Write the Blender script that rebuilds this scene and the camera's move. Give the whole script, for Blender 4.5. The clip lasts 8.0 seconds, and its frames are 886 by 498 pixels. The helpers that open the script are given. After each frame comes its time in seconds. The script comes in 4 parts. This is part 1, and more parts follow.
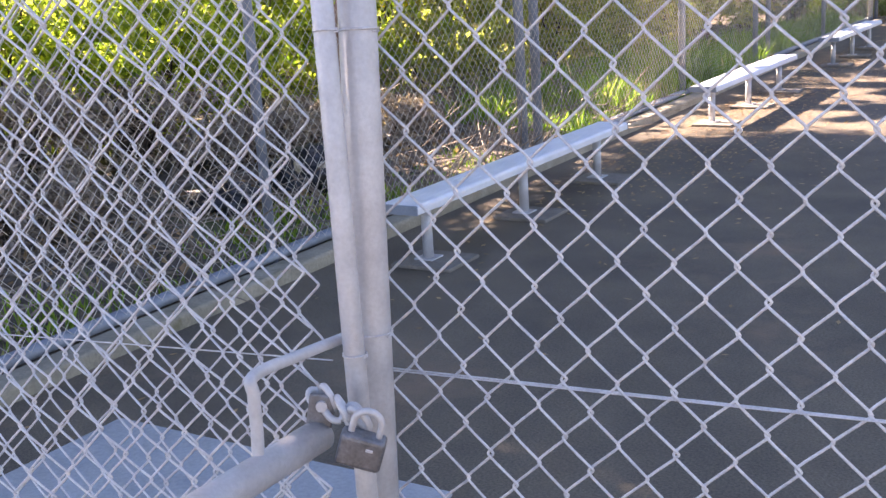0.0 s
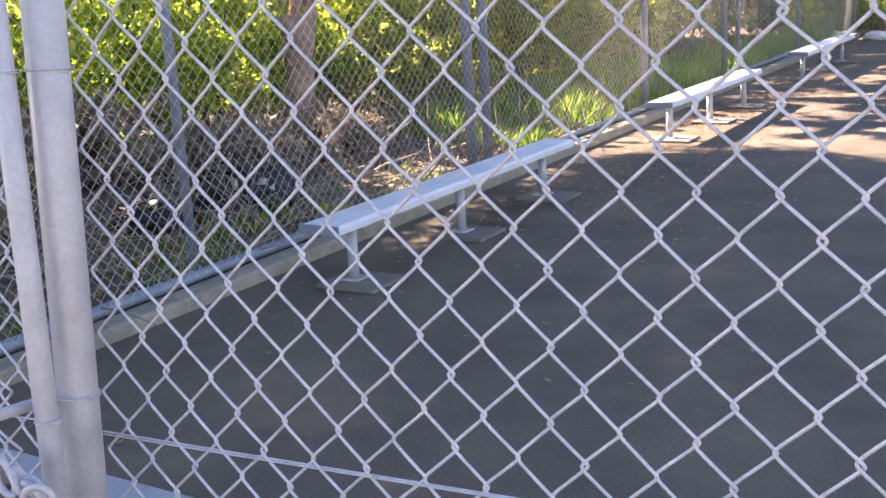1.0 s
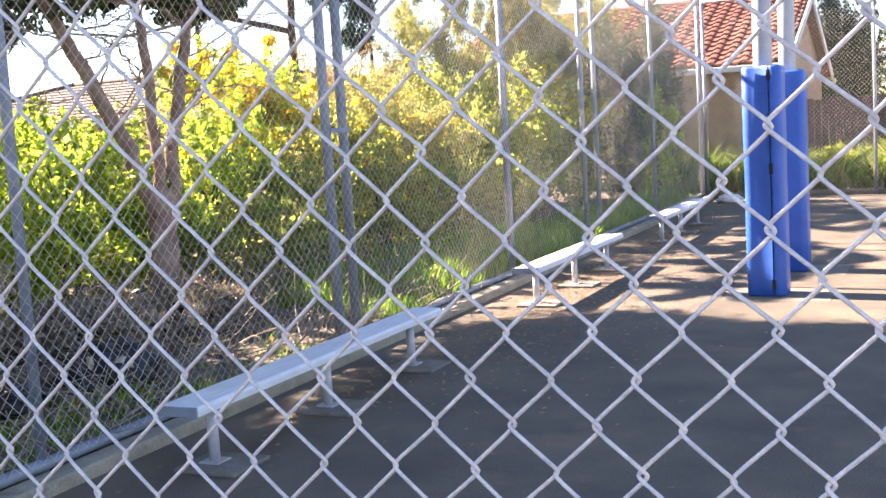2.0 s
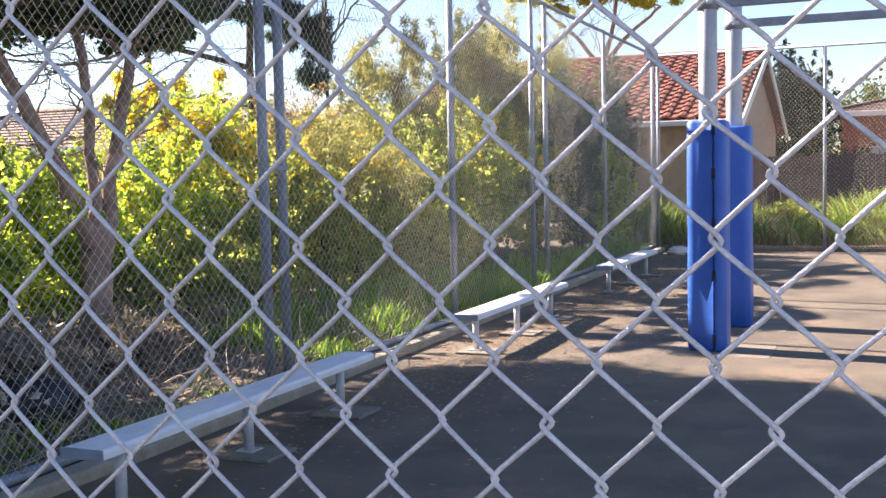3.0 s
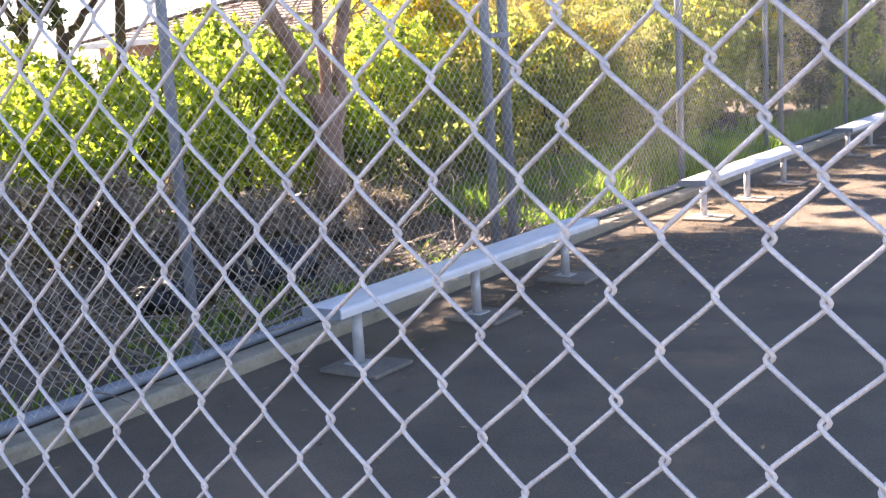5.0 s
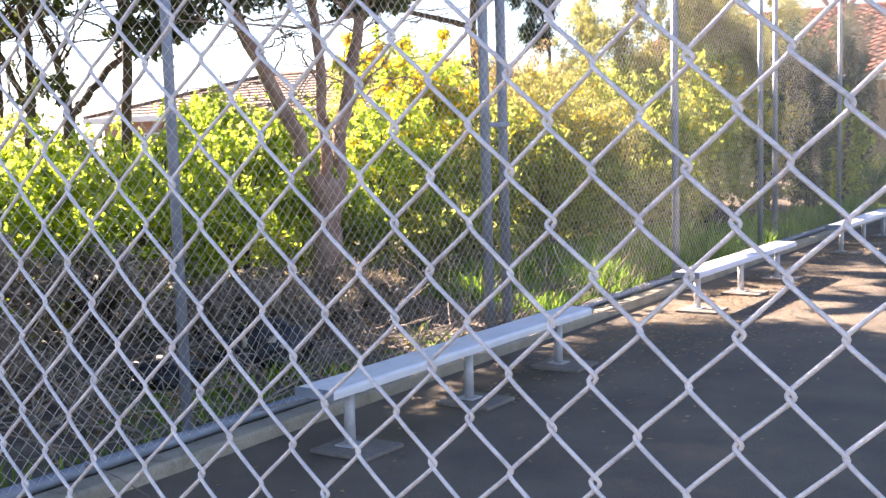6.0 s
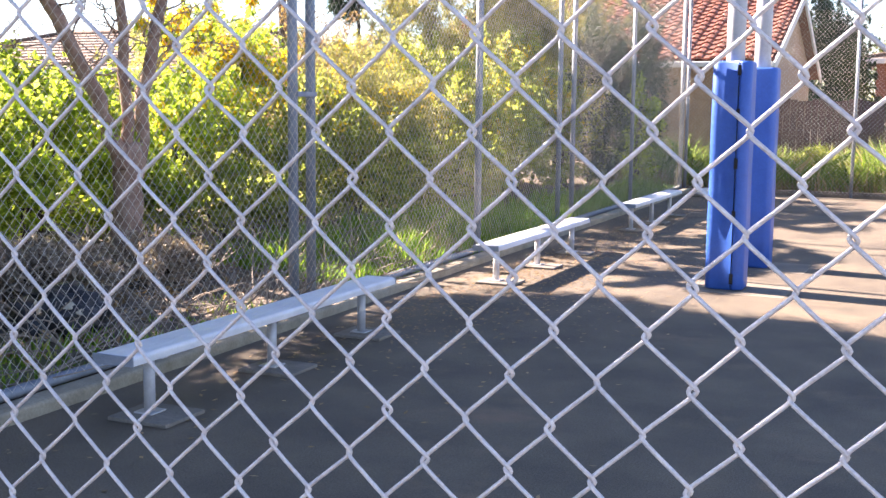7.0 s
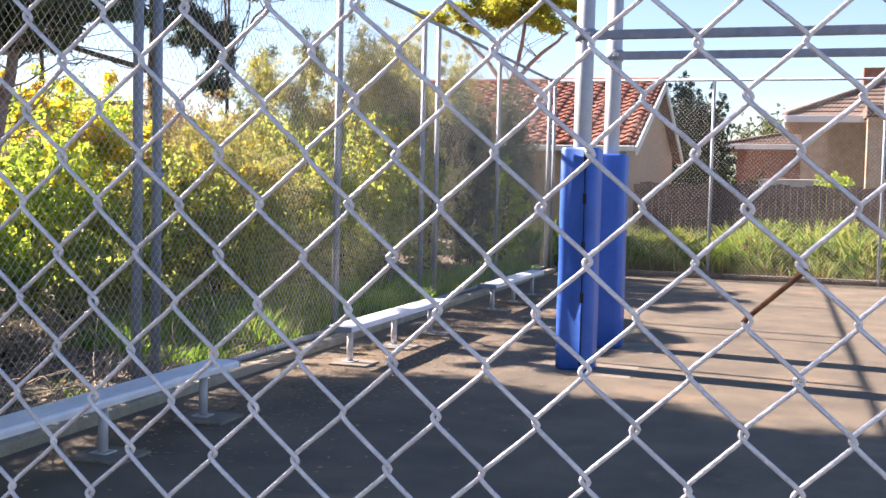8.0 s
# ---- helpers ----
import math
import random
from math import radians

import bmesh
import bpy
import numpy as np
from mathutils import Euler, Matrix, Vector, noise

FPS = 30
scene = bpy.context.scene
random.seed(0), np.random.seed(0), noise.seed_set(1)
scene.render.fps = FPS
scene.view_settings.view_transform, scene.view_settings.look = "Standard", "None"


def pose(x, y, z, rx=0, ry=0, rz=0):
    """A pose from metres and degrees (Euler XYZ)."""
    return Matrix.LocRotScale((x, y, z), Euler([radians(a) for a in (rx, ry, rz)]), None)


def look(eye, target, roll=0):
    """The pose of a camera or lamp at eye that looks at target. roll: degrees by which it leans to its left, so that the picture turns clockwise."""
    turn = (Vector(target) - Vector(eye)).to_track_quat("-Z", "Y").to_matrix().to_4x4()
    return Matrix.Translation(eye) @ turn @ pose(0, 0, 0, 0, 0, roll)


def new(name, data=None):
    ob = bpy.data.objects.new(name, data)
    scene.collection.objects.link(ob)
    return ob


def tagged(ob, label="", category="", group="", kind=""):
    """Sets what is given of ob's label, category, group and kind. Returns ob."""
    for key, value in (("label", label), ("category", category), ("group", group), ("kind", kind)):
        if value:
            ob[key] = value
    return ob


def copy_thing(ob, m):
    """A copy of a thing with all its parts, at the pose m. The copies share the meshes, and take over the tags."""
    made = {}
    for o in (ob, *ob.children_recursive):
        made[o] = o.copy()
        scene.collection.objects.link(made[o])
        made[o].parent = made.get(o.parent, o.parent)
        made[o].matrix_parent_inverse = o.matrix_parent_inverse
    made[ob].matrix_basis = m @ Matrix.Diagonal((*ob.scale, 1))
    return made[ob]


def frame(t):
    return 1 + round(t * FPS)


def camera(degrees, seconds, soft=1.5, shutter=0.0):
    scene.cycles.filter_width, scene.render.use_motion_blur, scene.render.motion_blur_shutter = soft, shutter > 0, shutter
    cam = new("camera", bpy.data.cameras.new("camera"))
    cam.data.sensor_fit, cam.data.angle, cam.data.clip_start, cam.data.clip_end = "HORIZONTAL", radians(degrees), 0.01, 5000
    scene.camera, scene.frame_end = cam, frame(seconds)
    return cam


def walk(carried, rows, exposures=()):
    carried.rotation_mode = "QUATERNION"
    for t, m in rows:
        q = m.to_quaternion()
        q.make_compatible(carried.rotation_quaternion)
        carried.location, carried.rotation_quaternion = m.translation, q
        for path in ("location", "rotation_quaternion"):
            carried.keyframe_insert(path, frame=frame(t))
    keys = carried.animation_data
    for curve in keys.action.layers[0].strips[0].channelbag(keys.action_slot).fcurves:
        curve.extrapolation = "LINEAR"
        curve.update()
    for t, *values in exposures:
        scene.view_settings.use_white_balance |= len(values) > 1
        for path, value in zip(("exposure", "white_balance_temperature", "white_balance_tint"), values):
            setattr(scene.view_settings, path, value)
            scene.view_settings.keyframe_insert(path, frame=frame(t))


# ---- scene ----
cam = camera(43.88, 8.0)


def aim(x, y, z, yaw, pitch, roll):
    """A hand-held camera: place, heading to the left of +y, tilt, and lean."""
    return pose(x, y, z, 90 + pitch, 0, yaw) @ pose(0, 0, 0, 0, 0, roll)


# seconds, x, y, z, heading, tilt, lean
ROWS = [
    (0.0, -0.351, -1.209, 1.456, 32.02, -14.54, -3.62),
    (0.5, -0.219, -1.056, 1.443, 31.97, -14.28, -3.43),
    (1.0, -0.112, -0.932, 1.465, 31.78, -14.07, -3.34),
    (1.2, -0.101, -0.911, 1.483, 30.41, -12.23, -3.86),
    (1.5, -0.104, -0.891, 1.505, 27.15, -8.48, -3.63),
    (2.0, -0.090, -0.836, 1.509, 24.82, -6.09, -3.50),
    (2.2, -0.064, -0.784, 1.507, 24.19, -5.30, -3.24),
    (3.3, 0.004, -0.655, 1.506, 22.48, -3.96, -0.96),
    (3.5, 0.000, -0.660, 1.507, 23.66, -4.66, -1.11),
    (4.0, -0.013, -0.668, 1.492, 28.62, -8.90, -2.30),
    (4.5, -0.015, -0.674, 1.477, 32.31, -10.81, -3.06),
    (5.0, 0.009, -0.673, 1.473, 34.58, -10.15, -3.55),
    (5.2, 0.023, -0.679, 1.478, 34.96, -8.91, -3.18),
    (6.3, 0.046, -0.744, 1.485, 33.33, -5.84, -0.98),
    (6.5, 0.053, -0.765, 1.473, 30.64, -6.83, -0.80),
    (7.0, 0.090, -0.802, 1.478, 23.98, -7.33, 0.58),
    (7.5, 0.186, -0.784, 1.512, 22.45, -4.60, 0.84),
    (8.0, 0.319, -0.739, 1.517, 17.88, -3.21, 1.32),
]
walk(cam, [(r[0], aim(*r[1:])) for r in ROWS],
     exposures=[(0.0, 3.09, 6720, 27), (1.0, 3.09, 6680, 26), (1.5, 3.07, 6450, 23), (2.2, 2.85, 6340, 22), (3.3, 2.20, 6020, 21),
                (3.7, 2.27, 6070, 21), (4.5, 2.92, 6420, 23), (5.0, 3.02, 6480, 24), (6.5, 2.87, 6340, 23), (7.2, 2.82, 6220, 24), (8.0, 2.23, 6080, 21)])

# ---- light ----
SUN_EL, SUN_AZ = radians(35.7), radians(-82.5)      # low winter sun beyond the shrubs, over the long fence
world = bpy.data.worlds.new("sky")
scene.world = world
world.use_nodes = True
sky = world.node_tree.nodes.new("ShaderNodeTexSky")
sky.sky_type, sky.sun_disc = "NISHITA", False
sky.sun_elevation, sky.sun_rotation = SUN_EL, SUN_AZ
sky.air_density, sky.dust_density, sky.ozone_density = 1.0, 0.15, 1.0
back = world.node_tree.nodes["Background"]
back.inputs["Strength"].default_value = 0.044
world.node_tree.links.new(sky.outputs[0], back.inputs["Color"])
sun = new("sun", bpy.data.lights.new("sun", "SUN"))
sun.data.energy, sun.data.angle, sun.data.color = 5.0, radians(0.55), (1.0, 0.85, 0.655)
TO_SUN = Vector((math.sin(SUN_AZ) * math.cos(SUN_EL), math.cos(SUN_AZ) * math.cos(SUN_EL), math.sin(SUN_EL)))
sun.matrix_world = look(TO_SUN * 50, (0, 0, 0))


# ---- materials ----
def shade(name, dark, light, scale=6.0, rough=0.7, metal=0.0, bump=0.2, fine=90.0, grain=0.35, stain=None, stain_scale=0.7, stain_at=0.58):
    """A surface with broad blotches, fine grain and relief; stain adds a third colour in patches."""
    m = bpy.data.materials.new(name)
    m.use_nodes = True
    nt, p = m.node_tree, m.node_tree.nodes["Principled BSDF"]
    geo = nt.nodes.new("ShaderNodeNewGeometry")

    def noise_at(s, detail=4.0, roughness=0.6):
        n = nt.nodes.new("ShaderNodeTexNoise")
        n.inputs["Scale"].default_value, n.inputs["Detail"].default_value, n.inputs["Roughness"].default_value = s, detail, roughness
        nt.links.new(geo.outputs["Position"], n.inputs["Vector"])
        return n.outputs["Fac"]

    def ramp(fac, lo, hi):
        r = nt.nodes.new("ShaderNodeMapRange")
        r.inputs["From Min"].default_value, r.inputs["From Max"].default_value = lo, hi
        nt.links.new(fac, r.inputs["Value"])
        return r.outputs["Result"]

    def mix(fac, a, b, kind="MIX"):
        x = nt.nodes.new("ShaderNodeMix")
        x.data_type, x.blend_type = "RGBA", kind
        for sock, val in ((x.inputs["Factor"], fac), (x.inputs["A"], a), (x.inputs["B"], b)):
            if isinstance(val, bpy.types.NodeSocket):
                nt.links.new(val, sock)
            else:
                sock.default_value = (*val, 1) if isinstance(val, tuple) else val
        return x.outputs["Result"]

    broad, small = noise_at(scale), noise_at(fine, 3.0)
    col = mix(ramp(broad, 0.3, 0.7), dark, light)
    col = mix(grain, col, mix(ramp(small, 0.3, 0.7), (0.35, 0.35, 0.35), (1.0, 1.0, 1.0)), "MULTIPLY")
    if stain:
        col = mix(ramp(noise_at(stain_scale, 6.0, 0.7), stain_at, stain_at + 0.12), col, stain)
    nt.links.new(col, p.inputs["Base Color"])
    r = nt.nodes.new("ShaderNodeMapRange")
    r.inputs["To Min"].default_value, r.inputs["To Max"].default_value = max(rough - 0.12, 0.05), min(rough + 0.12, 1)
    nt.links.new(broad, r.inputs["Value"])
    nt.links.new(r.outputs["Result"], p.inputs["Roughness"])
    p.inputs["Metallic"].default_value = metal
    if bump:
        b = nt.nodes.new("ShaderNodeBump")
        b.inputs["Strength"].default_value, b.inputs["Distance"].default_value = bump, 0.01
        nt.links.new(small, b.inputs["Height"])
        nt.links.new(b.outputs["Normal"], p.inputs["Normal"])
    return m


def leaf_shade(name, dark, light, through_light=0.5, odd=None, odd_share=0.1):
    """Leaves that differ one by one and let the sun shine through."""
    m = bpy.data.materials.new(name)
    m.use_nodes = True
    nt, p = m.node_tree, m.node_tree.nodes["Principled BSDF"]
    geo = nt.nodes.new("ShaderNodeNewGeometry")
    ramp = nt.nodes.new("ShaderNodeValToRGB")
    ramp.color_ramp.elements[0].color, ramp.color_ramp.elements[1].color = (*dark, 1), (*light, 1)
    if odd:
        ramp.color_ramp.elements[1].position = 1 - odd_share
        e = ramp.color_ramp.elements.new(min(1 - odd_share + 0.01, 1.0))
        e.color = (*odd, 1)
    nt.links.new(geo.outputs["Random Per Island"], ramp.inputs["Fac"])
    nt.links.new(ramp.outputs["Color"], p.inputs["Base Color"])
    p.inputs["Roughness"].default_value = 0.5
    p.inputs["Specular IOR Level"].default_value = 0.35
    t = nt.nodes.new("ShaderNodeBsdfTranslucent")
    warm = nt.nodes.new("ShaderNodeMix")
    warm.data_type, warm.blend_type = "RGBA", "MULTIPLY"
    warm.inputs["Factor"].default_value = 1.0
    warm.inputs["B"].default_value = (1.5, 1.56, 0.86, 1)
    nt.links.new(ramp.outputs["Color"], warm.inputs["A"])
    nt.links.new(warm.outputs["Result"], t.inputs["Color"])
    x = nt.nodes.new("ShaderNodeMixShader")
    x.inputs["Fac"].default_value = through_light
    nt.links.new(p.outputs[0], x.inputs[1])
    nt.links.new(t.outputs[0], x.inputs[2])
    nt.links.new(x.outputs[0], nt.nodes["Material Output"].inputs["Surface"])
    return m


GALV = shade("galvanised_steel", (0.46, 0.46, 0.48), (0.62, 0.62, 0.64), 14, 0.5, 0.25, 0.12, 160, 0.2)
WIRE = shade("galvanised_wire", (0.6, 0.59, 0.62), (0.86, 0.85, 0.87), 45, 0.42, 0.35, 0.35, 420, 0.4)
FAR_WIRE = shade("weathered_wire", (0.52, 0.49, 0.44), (0.7, 0.66, 0.6), 5, 0.45, 0.35, 0.0, 60, 0.2)
RUST_WIRE = shade("rusty_wire", (0.1, 0.04, 0.02), (0.26, 0.11, 0.05), 60, 0.85, 0.2, 0.4, 300, 0.4)
POST_BLUE = shade("weathered_post", (0.22, 0.25, 0.31), (0.33, 0.37, 0.44), 8, 0.55, 0.3, 0.1, 90, 0.25)
LOCK = shade("dull_lock_steel", (0.17, 0.17, 0.18), (0.3, 0.3, 0.32), 40, 0.5, 0.6, 0.2, 200, 0.4)
ASPHALT = shade("asphalt", (0.125, 0.103, 0.079), (0.24, 0.196, 0.14), 1.6, 0.9, 0, 0.8, 110, 0.75, (0.22, 0.155, 0.105), 0.9, 0.56)
CONCRETE = shade("concrete", (0.28, 0.25, 0.19), (0.45, 0.4, 0.31), 5, 0.9, 0, 0.4, 70, 0.4, (0.16, 0.14, 0.08), 2.2, 0.6)
PALE_CONCRETE = shade("pale_concrete", (0.34, 0.36, 0.38), (0.46, 0.48, 0.5), 2.5, 0.85, 0, 0.3, 70, 0.3, (0.25, 0.25, 0.26), 1.6, 0.6)
ALU = shade("anodised_aluminium", (0.7, 0.71, 0.74), (0.84, 0.84, 0.86), 5, 0.5, 0.15, 0.05, 120, 0.12, (0.58, 0.56, 0.53), 3.0, 0.64)
PAD_BLUE = shade("blue_vinyl", (0.03, 0.105, 0.46), (0.045, 0.145, 0.57), 3, 0.45, 0, 0.08, 60, 0.2, (0.05, 0.1, 0.32), 3.5, 0.66)
STRAP = shade("black_strap", (0.012, 0.012, 0.014), (0.03, 0.03, 0.03), 20, 0.8, 0, 0.1)
POLE = shade("grey_pole", (0.4, 0.42, 0.46), (0.54, 0.56, 0.6), 4, 0.5, 0.25, 0.08, 60, 0.2)
BARK = shade("bark", (0.23, 0.14, 0.108), (0.5, 0.355, 0.285), 7, 0.9, 0, 0.9, 40, 0.5)
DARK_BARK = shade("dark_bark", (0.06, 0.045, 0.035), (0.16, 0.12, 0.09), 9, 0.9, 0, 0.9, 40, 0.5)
SOIL = shade("leaf_litter_soil", (0.1, 0.078, 0.06), (0.25, 0.2, 0.155), 3.5, 1.0, 0, 1.0, 45, 0.6, (0.1, 0.13, 0.035), 0.5, 0.56)
TWIG = shade("dry_twig", (0.18, 0.14, 0.11), (0.42, 0.35, 0.28), 4, 0.9, 0, 0.2)
TILE = shade("terracotta_tile", (0.165, 0.055, 0.036), (0.3, 0.108, 0.066), 5, 0.8, 0, 0.3, 30, 0.3, (0.22, 0.09, 0.06), 1.4, 0.6)
BROWN_TILE = shade("brown_tile", (0.12, 0.08, 0.062), (0.2, 0.138, 0.105), 2, 0.85, 0, 0.3, 20, 0.3)
CREAM = shade("cream_brick", (0.38, 0.27, 0.19), (0.52, 0.38, 0.27), 6, 0.9, 0, 0.4, 30, 0.35)
PINK_BRICK = shade("pinkish_brown_brick", (0.3, 0.19, 0.15), (0.42, 0.28, 0.22), 6, 0.9, 0, 0.4, 30, 0.4)
RED_BRICK = shade("red_brown_brick", (0.22, 0.1, 0.07), (0.34, 0.17, 0.12), 6, 0.9, 0, 0.4, 30, 0.4)
WHITE = shade("white_paint", (0.7, 0.7, 0.68), (0.8, 0.8, 0.78), 4, 0.6, 0, 0.1)
DARK_FENCE = shade("dark_brown_paling", (0.13, 0.082, 0.072), (0.22, 0.14, 0.125), 4, 0.85, 0, 0.4, 30, 0.4)
TIMBER = shade("grey_timber", (0.14, 0.11, 0.085), (0.27, 0.21, 0.16), 5, 0.9, 0, 0.6, 40, 0.4)
GLASS = shade("dark_window_glass", (0.02, 0.025, 0.03), (0.05, 0.055, 0.06), 2, 0.12, 0, 0.0)
BAG_WHITE = shade("white_plastic", (0.66, 0.62, 0.56), (0.8, 0.77, 0.72), 9, 0.5, 0, 0.5, 40, 0.2)
BAG_BLACK = shade("black_plastic", (0.012, 0.012, 0.015), (0.035, 0.035, 0.045), 9, 0.35, 0, 0.6, 40, 0.2)
PAPER = shade("stained_paper", (0.5, 0.42, 0.3), (0.74, 0.68, 0.55), 20, 0.8, 0, 0.3)

LEAF_BRIGHT = leaf_shade("bright_green_leaf", (0.15, 0.22, 0.035), (0.4, 0.47, 0.075), 0.66, (0.52, 0.54, 0.13), 0.12)
LEAF_YELLOW = leaf_shade("yellow_leaf", (0.46, 0.34, 0.02), (0.74, 0.53, 0.03), 0.55, (0.66, 0.5, 0.05), 0.25)
LEAF_OLIVE = leaf_shade("olive_feather_leaf", (0.16, 0.165, 0.07), (0.4, 0.37, 0.17), 0.55, (0.42, 0.33, 0.2), 0.1)
LEAF_GUM = leaf_shade("pale_gum_leaf", (0.22, 0.24, 0.05), (0.45, 0.43, 0.09), 0.6)
LEAF_MID = leaf_shade("mid_green_leaf", (0.16, 0.185, 0.055), (0.38, 0.41, 0.12), 0.64, (0.4, 0.34, 0.17), 0.12)
LEAF_DARK = leaf_shade("dark_tree_leaf", (0.045, 0.06, 0.026), (0.125, 0.145, 0.058), 0.34, (0.203, 0.189, 0.0725), 0.06)
LEAF_CONIFER = leaf_shade("conifer_leaf", (0.0203, 0.0435, 0.0261), (0.0653, 0.109, 0.058), 0.2)
LEAF_BROWN = leaf_shade("withered_leaf", (0.174, 0.116, 0.0725), (0.435, 0.29, 0.174), 0.35)
DEAD_LEAF = leaf_shade("dead_leaf", (0.19, 0.15, 0.125), (0.42, 0.34, 0.28), 0.15)
GRASS = leaf_shade("fresh_grass", (0.1, 0.18, 0.022), (0.26, 0.4, 0.055), 0.5, (0.38, 0.36, 0.14), 0.1)
TALL_GRASS = leaf_shade("tall_grass", (0.1, 0.15, 0.04), (0.27, 0.35, 0.1), 0.5, (0.42, 0.34, 0.18), 0.14)
STRAW = leaf_shade("straw_grass", (0.2, 0.14, 0.07), (0.38, 0.29, 0.16), 0.3)
TAN_BRICK = shade("tan_brick", (0.42, 0.29, 0.19), (0.56, 0.41, 0.28), 5, 0.9, 0, 0.4, 30, 0.35)
PINK_RENDER = shade("pale_pink_render", (0.5, 0.42, 0.37), (0.62, 0.54, 0.48), 2, 0.9, 0, 0.2, 30, 0.2)
FOOTING = shade("worn_footing", (0.19, 0.16, 0.125), (0.29, 0.245, 0.19), 4, 0.92, 0, 0.5, 90, 0.5)
OLD_CONCRETE = shade("stained_concrete", (0.2, 0.178, 0.152), (0.31, 0.275, 0.235), 6, 0.92, 0, 0.5, 70, 0.45)


# ---- building blocks ----
def link(name, verts, faces, material, parent=None, label="", smooth=False, at=None):
    me = bpy.data.meshes.new(name)
    me.from_pydata(verts if isinstance(verts, list) else verts.tolist(), [], faces if isinstance(faces, list) else faces.tolist())
    me.materials.append(material)
    if smooth:
        me.shade_smooth()
    ob = new(name, me)
    if at is not None:
        ob.matrix_basis = at
    if parent:
        ob.parent = parent
    if label:
        ob["label"] = label
    return ob


def part(name, bm, material, parent=None, label="", smooth=False, at=None):
    """A bmesh as one mesh object under its thing."""
    me = bpy.data.meshes.new(name)
    bm.to_mesh(me)
    bm.free()
    me.materials.append(material)
    if smooth:
        me.shade_smooth()
    ob = new(name, me)
    if at is not None:
        ob.matrix_basis = at
    if parent:
        ob.parent = parent
    if label:
        ob["label"] = label
    return ob


def thing(name, at, label, category, group="", kind=""):
    ob = new(name)
    ob.empty_display_size = 0.1
    ob.matrix_basis = at
    return tagged(ob, label, category, group, kind)


def block(size, centre=(0, 0, 0), bevel=0.0, steps=2):
    bm = bmesh.new()
    bmesh.ops.create_cube(bm, size=1, matrix=Matrix.Translation(centre) @ Matrix.Diagonal((*size, 1)))
    if bevel:
        bmesh.ops.bevel(bm, geom=bm.edges[:], offset=bevel, segments=steps, affect="EDGES", profile=0.5)
    return bm


def sweep(points, radii, sides=8, capped=True):
    """Vertices and faces of a tube along points."""
    pts = np.asarray(points, float)
    rad = np.broadcast_to(np.asarray(radii, float), (len(pts),))
    tan = np.gradient(pts, axis=0)
    tan /= np.linalg.norm(tan, axis=1, keepdims=True) + 1e-12
    ref = np.where(np.abs(tan[:, 2:3]) > 0.9, [[1.0, 0, 0]], [[0, 0, 1.0]])
    if np.ptp(np.abs(tan[:, 2])) > 0.02:
        ref = np.broadcast_to([[0.31, 0.93, 0.2]], tan.shape)
    u = np.cross(tan, ref)
    u /= np.linalg.norm(u, axis=1, keepdims=True) + 1e-12
    w = np.cross(tan, u)
    ang = np.arange(sides) * 2 * math.pi / sides
    v = pts[:, None] + rad[:, None, None] * (np.cos(ang)[None, :, None] * u[:, None] + np.sin(ang)[None, :, None] * w[:, None])
    n = len(pts)
    i, j = np.meshgrid(np.arange(n - 1), np.arange(sides), indexing="ij")
    k = (j + 1) % sides
    f = np.stack([i * sides + j, i * sides + k, (i + 1) * sides + k, (i + 1) * sides + j], -1).reshape(-1, 4).tolist()
    if capped:
        f += [list(range(sides))[::-1], list(range((n - 1) * sides, n * sides))]
    return v.reshape(-1, 3), f


def join(pieces):
    vs, fs, base = [], [], 0
    for v, f in pieces:
        vs.append(np.asarray(v))
        fs += [[q + base for q in face] for face in f]
        base += len(v)
    return np.concatenate(vs), fs


def pipe(name, a, b, r, material, parent=None, label="", sides=14):
    v, f = sweep([a, b], r, sides)
    ob = link(name, v, f, material, parent, label)
    for p in ob.data.polygons:
        p.use_smooth = len(p.vertices) == 4
    return ob


def curved(points, per=8):
    """A smooth line through points."""
    p = np.asarray(points, float)
    q = np.concatenate([[2 * p[0] - p[1]], p, [2 * p[-1] - p[-2]]])
    out = []
    for i in range(1, len(q) - 2):
        for s in np.arange(per) / per:
            a, b, c, d = q[i - 1], q[i], q[i + 1], q[i + 2]
            out.append(0.5 * (2 * b + (c - a) * s + (2 * a - 5 * b + 4 * c - d) * s**2 + (3 * b - a - 3 * c + d) * s**3))
    return np.array(out + [p[-1]])


# ---- ground, court, kerb ----
SKEW = math.tan(radians(0.72))          # the kerb and long fence run slightly across the y axis


def ground_height(x, y):
    x = x + SKEW * (np.clip(y, -4, 36) + 0.2)
    bank = np.clip((-x - 4.0) / 5.0, 0, 1)
    behind = np.clip((y - 19.6) / 3.0, 0, 1)
    h = -0.03 + 0.1 * np.clip((-x - 3.86) / 0.06, 0, 1) + 0.3 * bank + 0.12 * behind
    return h


